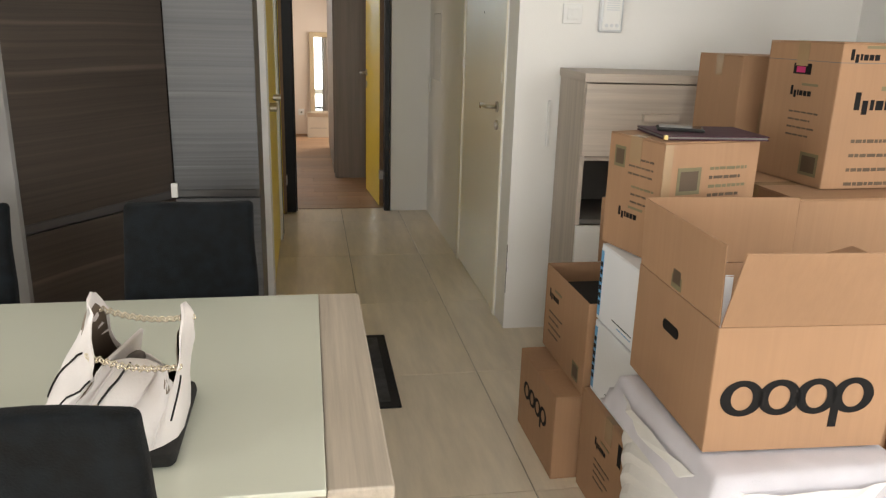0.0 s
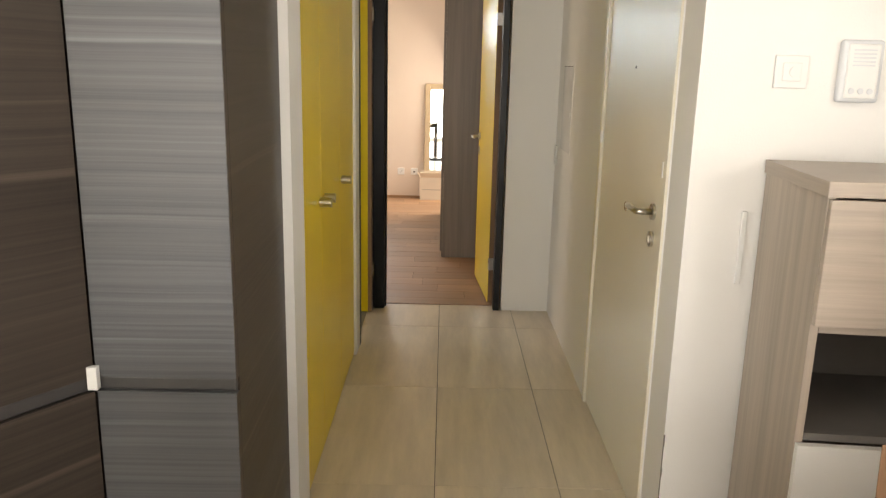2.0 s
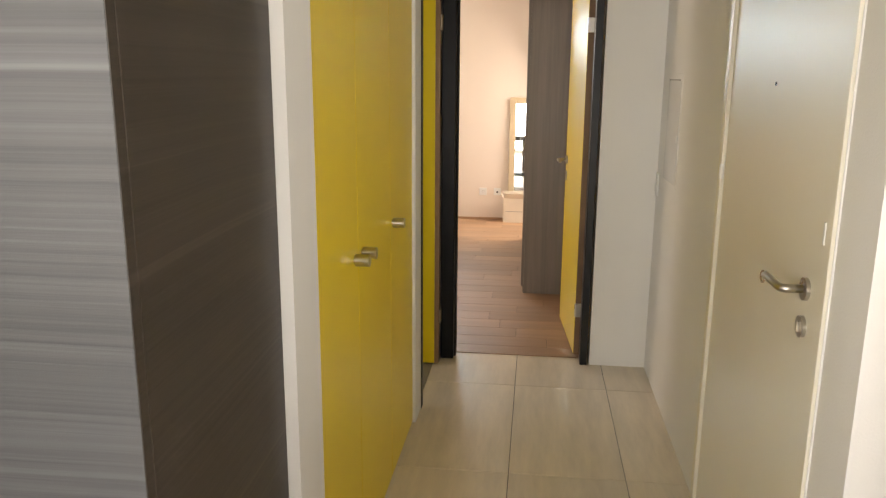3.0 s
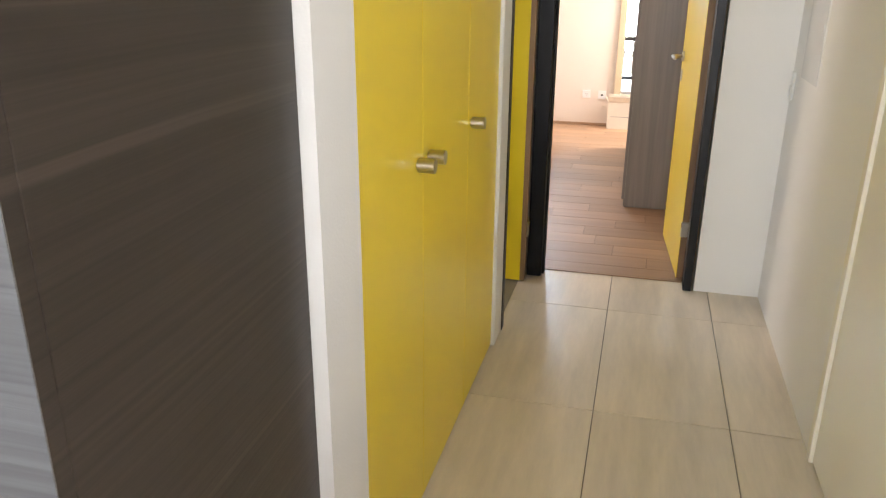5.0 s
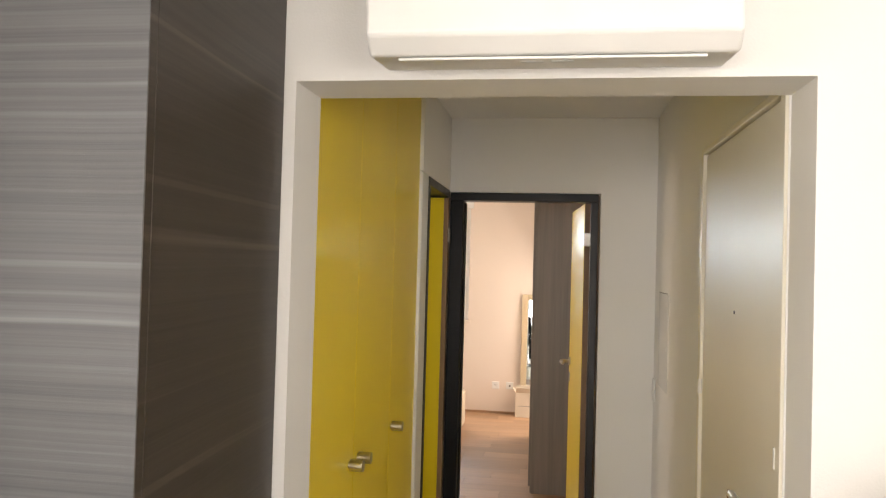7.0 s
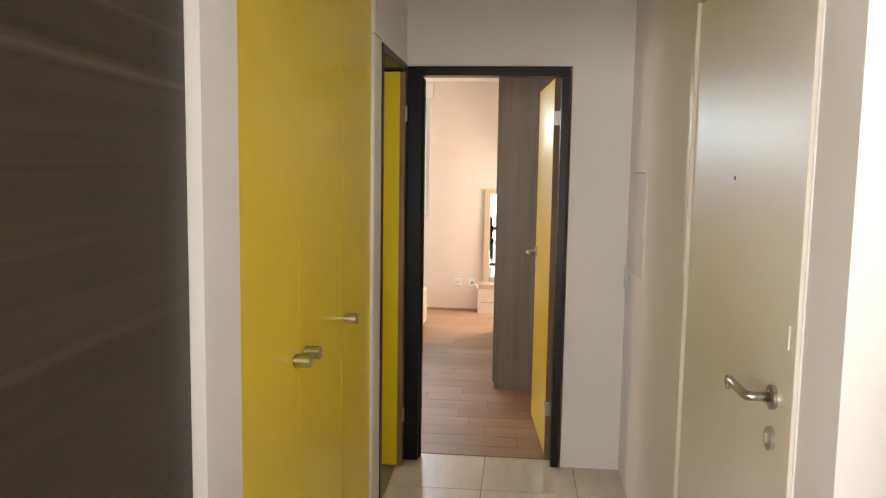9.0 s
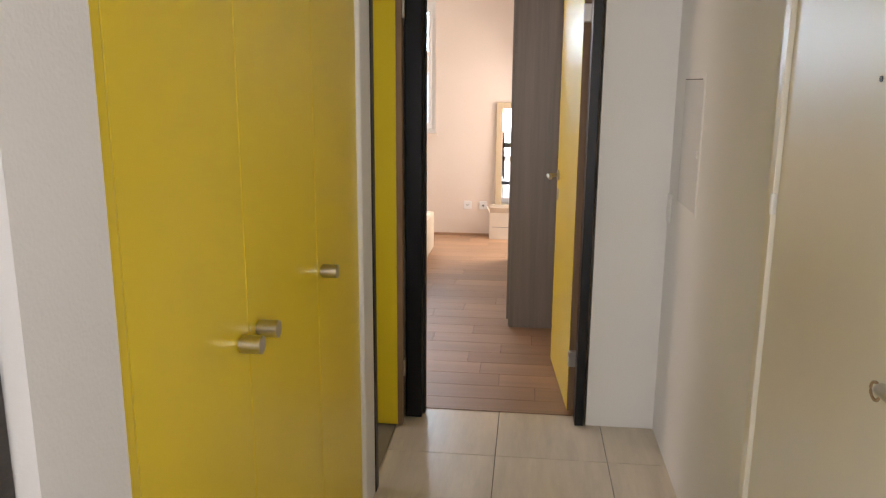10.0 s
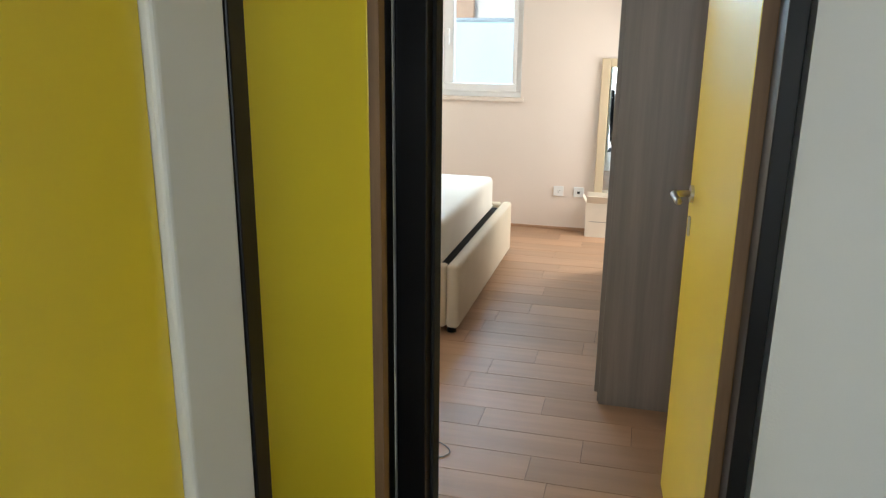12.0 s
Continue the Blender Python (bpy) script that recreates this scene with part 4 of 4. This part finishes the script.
t = thing("low_cabinet", (1.95, 1.9, 0), "white lacquered low cabinet beside the boxes", "cabinet")
part("body", box(1.70, 1.72, 0.0, 2.25, 2.16, 0.600, 0.004), TRIM, t)
part("top", box(1.69, 1.71, 0.601, 2.26, 2.17, 0.622, 0.004), TRIM, t)
part("drawer", box(1.72, 1.705, 0.33, 2.23, 1.7195, 0.58, 0.002), TRIM, t)
# orange ornament under the shelf
t = thing("orange_garland", (1.87, 4.2, 1.76), "orange plastic ornament hanging from the shelf", "ornament")
for x, l in ((1.855, 0.040), (1.880, 0.034)):
    part("strand", tube([(x + 0.006 * math.sin(i * 1.6), 4.17 + 0.005 * math.cos(i), 1.7955 - l * i / 8) for i in range(9)], 0.006, seg=8), ORANGE, t, smooth=True)

# ---- handbag on the table ----
bag = thing("handbag", (-0.035, 2.19, TZ), "slouching white leather handbag with chain handles on the table", "handbag")
SHELL = pose(-0.006, 2.195, TZ + 0.0015)


def shell(a, s, inset=0.0):
    """A place on the slouching leather shell: the angle round it and the share of its height."""
    cx, sy = math.cos(a), math.sin(a)
    sx, wy = math.copysign(abs(cx) ** 0.55, cx), math.copysign(abs(sy) ** 0.6, sy)
    rise = (0.145 if sy < 0 else 0.105) + (0.0 if sy < 0 else 0.03) * abs(cx) ** 2
    rise += (0.24 - rise) * abs(cx) ** 9
    x = (0.125 - 0.046 * s - inset) * sx + 0.072 * s
    y = (0.138 - 0.035 * s - inset) * wy - 0.38 * s * x
    y -= (-0.075 if sy < 0 else 0.045) * s * max(0.0, abs(sy) - 0.75) * 4 * (0.6 + 0.4 * s)
    p = Vector((x, y, 0.014 + rise * s))
    p += (0.004 + 0.016 * s) * Vector(noise.noise_vector(Vector((x * 15, y * 15, p.z * 9))))
    return p + 0.009 * s * Vector(noise.noise_vector(Vector((x * 46, y * 46, p.z * 12))))


bm = bmesh.new()
n = 64
rows = [[bm.verts.new(shell(2 * math.pi * k / n, i / 16)) for k in range(n)] for i in range(17)]
rows += [[bm.verts.new(shell(2 * math.pi * k / n, s, 0.004)) for k in range(n)] for s in (0.995, 0.8, 0.55)]
for u, v in zip(rows, rows[1:]):
    for k in range(n):
        bm.faces.new((u[k], u[(k + 1) % n], v[(k + 1) % n], v[k]))
part("body", turned(bm, SHELL), LEATHER, bag, smooth=True)
bm = bmesh.new()
rows = [[bm.verts.new(shell(2 * math.pi * k / n, s, d)) for k in range(n)] for s, d in ((0.93, 0.0055), (0.7, 0.007), (0.4, 0.010), (0.2, 0.016))]
for u, v in zip(rows, rows[1:]):
    for k in range(n):
        bm.faces.new((u[k], v[k], v[(k + 1) % n], u[(k + 1) % n]))
bm.faces.new(rows[-1])
part("lining", turned(bm, SHELL), mat("taupe_suede", (0.20, 0.15, 0.11), 0.9, vary=0.15, fine=200), bag, "taupe suede lining", True)
part("inner_pouch", turned(box(-0.055, -0.012, 0.035, 0.055, 0.012, 0.135, 0.010, 3), SHELL @ pose(0.015, 0.01, 0, 4, 0, 62)), mat("grey_pouch", (0.16, 0.14, 0.13), 0.7), bag, "grey inner pouch", True)
part("inner_pocket", turned(box(-0.075, -0.004, 0.03, 0.075, 0.004, 0.165, 0.003, 2), SHELL @ pose(-0.005, 0.02, 0, 12, 0, 78)), LEATHER, bag, "white leather inner pocket", True)
part("base", turned(box(-0.122, -0.134, 0, 0.127, 0.134, 0.034, 0.014, 3), SHELL), BLACK_MATT, bag, "black base")


def seam(name, a0, a1, s0, s1, r, m, label=""):
    pts = []
    for i in range(9):
        f = i / 8
        p = shell(math.radians(a0 + (a1 - a0) * f), s0 + (s1 - s0) * f)
        pts.append(p + 0.0012 * Vector((p.x, p.y, 0)).normalized())
    return part(name, turned(tube(pts, r, False, 6), SHELL), m, bag, label, True)


for a0, a1, s0, s1 in ((262, 266, 0.35, 0.97), (214, 226, 0.30, 0.95), (190, 200, 0.35, 0.85), (322, 334, 0.40, 0.80)):
    seam("zip", a0, a1, s0, s1, 0.0018, BLACK_MATT, "dark zip")
for a0, a1 in ((254, 258), (271, 274), (240, 240), (300, 304)):
    seam("piping", a0, a1, 0.15, 0.98, 0.0022, LEATHER, "white leather piping")
p = shell(math.radians(264), 0.55)
part("zip_pull", turned(box(-0.004, -0.006, -0.022, 0.004, -0.002, 0.008, 0.0015), SHELL @ pose(p.x, p.y, p.z, -6)), CHAIN, bag, "metal zip pull")
for a0, a1, s0, sag in ((168, 12, 0.90, 0.012), (205, -28, 0.93, 0.010)):
    bm = bmesh.new()
    start, end = shell(math.radians(a0), s0), shell(math.radians(a1), s0)
    links = int((end - start).length / 0.0065)
    for i in range(links + 1):
        f = i / links
        p = start.lerp(end, f) - Vector((0, 0, sag * math.sin(f * math.pi)))
        lean = 0.006 if i % 2 else -0.004
        join(bm, tube([p + Vector((0.0028 * math.cos(t_) + lean * 0.5 * math.sin(t_), 0.0030 * math.sin(t_) * (1 if i % 2 else 0.4), 0.0045 * math.sin(t_))) for t_ in np.linspace(0, 5.5, 7)], 0.0015, True, 5))
    part("chain_handle", turned(bm, SHELL), CHAIN, bag, "pale gold chain handle", True)

# ---- wardrobe ----
w = thing("wardrobe", (0.9, 9.3, 0), "tall grey-brown wooden wardrobe beside the bedroom door", "wardrobe")
part("body", box(0.600, 8.355, 0.0, 1.240, 10.30, 2.36), WARDROBE, w)
part("side_panel", box(0.592, 8.332, 0.0, 1.240, 8.3545, 2.37, 0.0015), WARDROBE, w)
for i in range(4):
    part("door", box(0.572, 8.345 + 0.489 * i, 0.05, 0.5915, 8.345 + 0.489 * i + 0.485, 2.365, 0.0015), WARDROBE, w)
part("plinth", box(0.585, 8.36, 0.0, 0.5995, 10.29, 0.048), WARDROBE, w)

w.matrix_basis = Matrix.Translation((0.006, 0.02, 0)) @ w.matrix_basis

# ---- bed ----
bd = thing("bed", (-1.2, 9.7, 0), "cream upholstered bed frame with a bare white mattress", "bed")
part("footboard", box(-0.223, 8.935, 0.03, -0.156, 10.54, 0.375, 0.020, 4), FABRIC, bd, smooth=True)
part("side_rail", box(-2.30, 8.935, 0.03, -0.2235, 9.005, 0.372, 0.022, 4), FABRIC, bd, smooth=True)
part("side_rail", box(-2.30, 10.47, 0.03, -0.2235, 10.54, 0.372, 0.022, 4), FABRIC, bd, smooth=True)
part("base", box(-2.28, 9.006, 0.06, -0.224, 10.469, 0.340), BLACK_MATT, bd)
part("headboard", box(-2.42, 8.90, 0.03, -2.305, 10.54, 0.95, 0.03, 4), FABRIC, bd, smooth=True)
for x in (-2.2, -0.20):
    for y in (8.98, 10.49):
        part("foot", rod((x, y, 0), (x, y, 0.035), 0.025, seg=16), BLACK, bd)
mt = thing("mattress", (-1.2, 9.7, 0.27), "bare white mattress tilted on the bed frame", "mattress")
bm = bmesh.new()
bmesh.ops.create_cube(bm, size=1.0, matrix=Matrix.Diagonal((1.95, 1.36, 0.235, 1)))
bmesh.ops.bevel(bm, geom=bm.edges[:], offset=0.035, segments=4, profile=0.5, affect="EDGES")
part("cover", turned(bm, pose(-1.240, 9.720, 0.341 + 0.118)), SHEET, mt, smooth=True)
bm = box(-0.976, -0.684, -0.004, 0.976, 0.684, 0.004, 0.003)
part("piping", turned(bm, pose(-1.240, 9.720, 0.341 + 0.03)), SHEET, mt)

# ---- mirror, white carton, cable ----
mr = thing("standing_mirror", (0.60, 11.2, 0), "tall mirror with a cream wooden frame leaning on the wall", "mirror")
mm_ = Matrix.Translation((0.366, 11.262, 0.0)) @ pose(0, 0, 0, -1.5)
fw, fh, ft = 0.46, 1.345, 0.065
for a in ((0, 0, ft, fh), (fw - ft, 0, fw, fh), (ft, 0, fw - ft, ft), (ft, fh - ft, fw - ft, fh)):
    part("frame_bar", turned(box(a[0], 0, a[1], a[2], 0.024, a[3], 0.005), mm_), MIRROR_FRAME, mr)
part("mirror_glass", turned(box(ft - 0.002, 0.010, ft - 0.002, fw - ft + 0.002, 0.015, fh - ft + 0.002), mm_), MIRROR, mr, "silvered glass")
b = carton("small white open carton on the bedroom floor before the mirror", 0.34, 0.10, 0.265, pose(0.492, 11.203, 0), material=mat("cream_carton", (0.74, 0.66, 0.54), 0.7, vary=0.04), flaps=(("f", 0.07, 28), ("l", 0.06, 30), ("b", 0.07, 0)))
face(b, "printed_sweep", "f", 0.03, 0.12, 0.25, 0.124, SHADE_GREY)
t = thing("power_cable", (0.15, 7.9, 0), "thin dark cable lying on the plank floor", "cable")
part("cord", tube([(0.085 - 0.30 * (a / 1.6) ** 2, 7.80 + 0.09 * a, 0.004) for a in np.linspace(-1.6, 1.9, 18)], 0.0022, seg=6), SHADE_GREY, t, smooth=True)

# ---- bedroom window ----
w = tagged(thing("window_bedroom", (-0.9, BED1, 0.96), "white plastic double window above the bed", "window"), kind="structure")
bm = box(-1.62, BED1 + 0.02, 0.966, -0.216, BED1 + 0.09, 1.010, 0.003)
box(-1.62, BED1 + 0.02, 2.19, -0.216, BED1 + 0.09, 2.234, 0.003, bm=bm)
box(-0.258, BED1 + 0.02, 1.011, -0.216, BED1 + 0.09, 2.189, 0.003, bm=bm)
box(-1.62, BED1 + 0.02, 1.011, -1.578, BED1 + 0.09, 2.189, 0.003, bm=bm)
part("window_frame", bm, PVC, w)
for x0 in (-0.835, -1.575):
    x1 = x0 + 0.578 if x0 > -1 else -0.836
    bm = box(x0, BED1 + 0.005, 1.006, x1, BED1 + 0.075, 1.068, 0.006)
    box(x0, BED1 + 0.005, 2.130, x1, BED1 + 0.075, 2.192, 0.006, bm=bm)
    box(x0, BED1 + 0.005, 1.0685, x0 + 0.076, BED1 + 0.075, 2.1295, 0.006, bm=bm)
    box(x1 - 0.034, BED1 + 0.005, 1.0685, x1, BED1 + 0.075, 2.1295, 0.006, bm=bm)
    s = part("sash", bm, PVC, w)
    g = part("pane", box(x0 + 0.07, BED1 + 0.036, 1.062, x1 - 0.03, BED1 + 0.044, 2.136), PANE, s)
    g.visible_shadow = False
part("handle", box(-0.812, BED1 - 0.035, 1.36, -0.790, BED1 + 0.004, 1.48, 0.005), PVC, w)
part("window_sill", box(-1.66, BED1 - 0.030, 0.936, -0.190, BED1 + 0.019, 0.9655, 0.004), WALL_WARM, w)
w.matrix_basis = Matrix.Translation((-0.028, 0, 0.067)) @ w.matrix_basis
setting("shutter_box", box(-1.68, BED1 - 0.012, 2.303, -0.21, BED1 - 0.0005, 2.46, 0.003), PVC, "white shutter box cover above the window")

# outside the bedroom window
fence = thing("terrace_fence", (-1.5, 13.2, 0), "pale fabric screen on a metal terrace railing", "fence")
# the fabric gives off its own colour, in place of daylight on it
part("fabric_screen", box(-5, 13.20, 0.0, 3, 13.21, 1.62), mat("glowing_screen_fabric", (0.62, 0.80, 0.90), 0.8, vary=0.05, scale=(2, 2, 2), fine=40, bump=0.3, glow_out=0.42), fence)
part("rail", rod((-5, 13.19, 1.64), (3, 13.19, 1.64), 0.022, seg=12), GREY_PLASTIC, fence)
for i in range(9):
    part("post", rod((-5 + i, 13.23, 0), (-5 + i, 13.23, 1.63), 0.018, seg=10), GREY_PLASTIC, fence)
hs = thing("neighbour_house", (-2, 22, 0), "pale neighbouring house with orange-brown pilasters", "house")
part("wall", box(-14, 22, -1, 10, 30, 9), mat("pale_render", (0.78, 0.72, 0.64), 0.85, vary=0.05), hs)
for i in range(14):
    part("pilaster", box(-13 + i * 1.6, 21.85, -1, -12.55 + i * 1.6, 21.99, 9), mat("clay_render", (0.62, 0.40, 0.27), 0.85) if i == 0 else bpy.data.materials["clay_render"], hs)
part("roof", box(-14.3, 21.6, 9.001, 10.3, 30.3, 9.3), mat("roof_tiles", (0.30, 0.14, 0.09), 0.8), hs)
# unseen wall, added to keep the sun off the fabric screen
setting("wall_sun_shield", box(-3.4, BED1, TOP + 0.151, 1.70, BED1 + 0.25, 6.5), WALL, "unseen plastered wall added above the bedroom to shade the screen")
setting("ground", box(-400, -400, -0.62, 400, 400, -0.5), mat("pale_paving", (0.36, 0.34, 0.31), 0.9, vary=0.1, fine=20), "pale paving around the house")

# white window frames that the daylight enters by
for nm, x0, x1, y, z0, z1 in (("window_living", -2.6, 1.2, Y0 - 0.10, 0.25, 2.4),):
    bm = box(x0, y - 0.03, z0, x1, y + 0.03, z0 + 0.06)
    box(x0, y - 0.03, z1 - 0.06, x1, y + 0.03, z1, bm=bm)
    for i in range(5):
        x = x0 + (x1 - x0 - 0.06) * i / 4
        box(x, y - 0.03, z0 + 0.0605, x + 0.06, y + 0.03, z1 - 0.0605, bm=bm)
    setting(nm, bm, PVC, "white plastic frame of the wide living room window")

# ---- skirting, scuffs ----
bm = box(-3.19, BED1 - 0.010, 0.0005, 0.38, BED1 - 0.0005, 0.022, 0.002)
setting("baseboard_bedroom", bm, PLANK, "low brown wooden skirting")
setting("floor_bath", box(-2.15, 6.125, 0.0, 0.128, 6.955, 0.005), BATH_TILE, "dark beige bathroom floor")
setting("trim_threshold", box(0.232, 7.052, 0.0, 0.931, 7.086, 0.0035, 0.001), PLANK, "brown wooden threshold strip")
bm = box(OR - 0.0008, P0 - 0.0008, 0.19, OR + 0.0018, P0 + 0.0015, 0.43)
box(OR - 0.0008, P0 - 0.0010, 0.30, OR + 0.0035, P0 + 0.002, 0.325, bm=bm)
box(OR - 0.0008, P0 - 0.0009, 0.40, OR + 0.0030, P0 + 0.002, 0.44, bm=bm)
setting("trim_scuff", bm, SHADE_GREY, "chipped plaster along the wall's corner")

# ---- floor tiles and planks ----
def piece_mesh(name, sx, sy, h, bevel, material):
    bm = box(0, 0, 0, sx, sy, h)
    if bevel:
        bmesh.ops.bevel(bm, geom=[e for e in bm.edges if e.verts[0].co.z > h - 1e-6 and e.verts[1].co.z > h - 1e-6], offset=bevel, segments=1, affect="EDGES")
    me = bpy.data.meshes.new(name)
    bm.to_mesh(me)
    bm.free()
    me.materials.append(material)
    return me


TW, TL, GAP = 0.463, 0.9015, 0.003
full = piece_mesh("tile", TW - GAP, TL - GAP, 0.008, 0.0012, TILE)
last = piece_mesh("tile_cut", TW - GAP, 7.071 - 6.615 - GAP, 0.008, 0.0012, TILE)
for i in range(-9, 6):
    for j in range(-12, 3):
        x, y = 0.588 + i * TW, 4.812 + j * TL
        if x < X0 - 0.4 or x > X1 or y < Y0 - 0.9:
            continue
        ob = new("tile", last if j == 2 else full)
        ob.parent = floor
        ob.location = (x + GAP / 2, y + GAP / 2, -0.008 + 0.0004 * random.uniform(-1, 1))
PW = 0.165
JOINTS = {3: 0.461, 4: 0.383, 5: 0.563, 6: 0.743, 7: 0.375, 8: 0.010, 9: 0.080, 10: 0.277}
meshes = {}
for j in range(27):
    y0, y1 = max(7.074, 7.04 + j * PW), min(BED1, 7.04 + (j + 1) * PW)
    cuts = [JOINTS.get(j, 0.1 + 0.83 * random.random())]
    while cuts[0] > -3.2:
        cuts.insert(0, cuts[0] - random.choice((0.6, 0.9, 0.9, 1.2)))
    while cuts[-1] < 1.4:
        cuts.append(cuts[-1] + random.choice((0.9, 0.9, 1.2)))
    cuts = [max(-3.35, cuts[0])] + [c for c in cuts[1:-1] if -3.3 < c < 1.4] + [min(1.44, cuts[-1])]
    for a, b in zip(cuts, cuts[1:]):
        key = (round(b - a, 2), round(y1 - y0, 3))
        if key not in meshes:
            meshes[key] = piece_mesh("plank", b - a - 0.0015, y1 - y0 - 0.0015, 0.008, 0.0010, PLANK)
        ob = new("plank", meshes[key])
        ob.parent = parquet
        ob.location = (a, y0, -0.008 + 0.0003 * random.uniform(-1, 1))
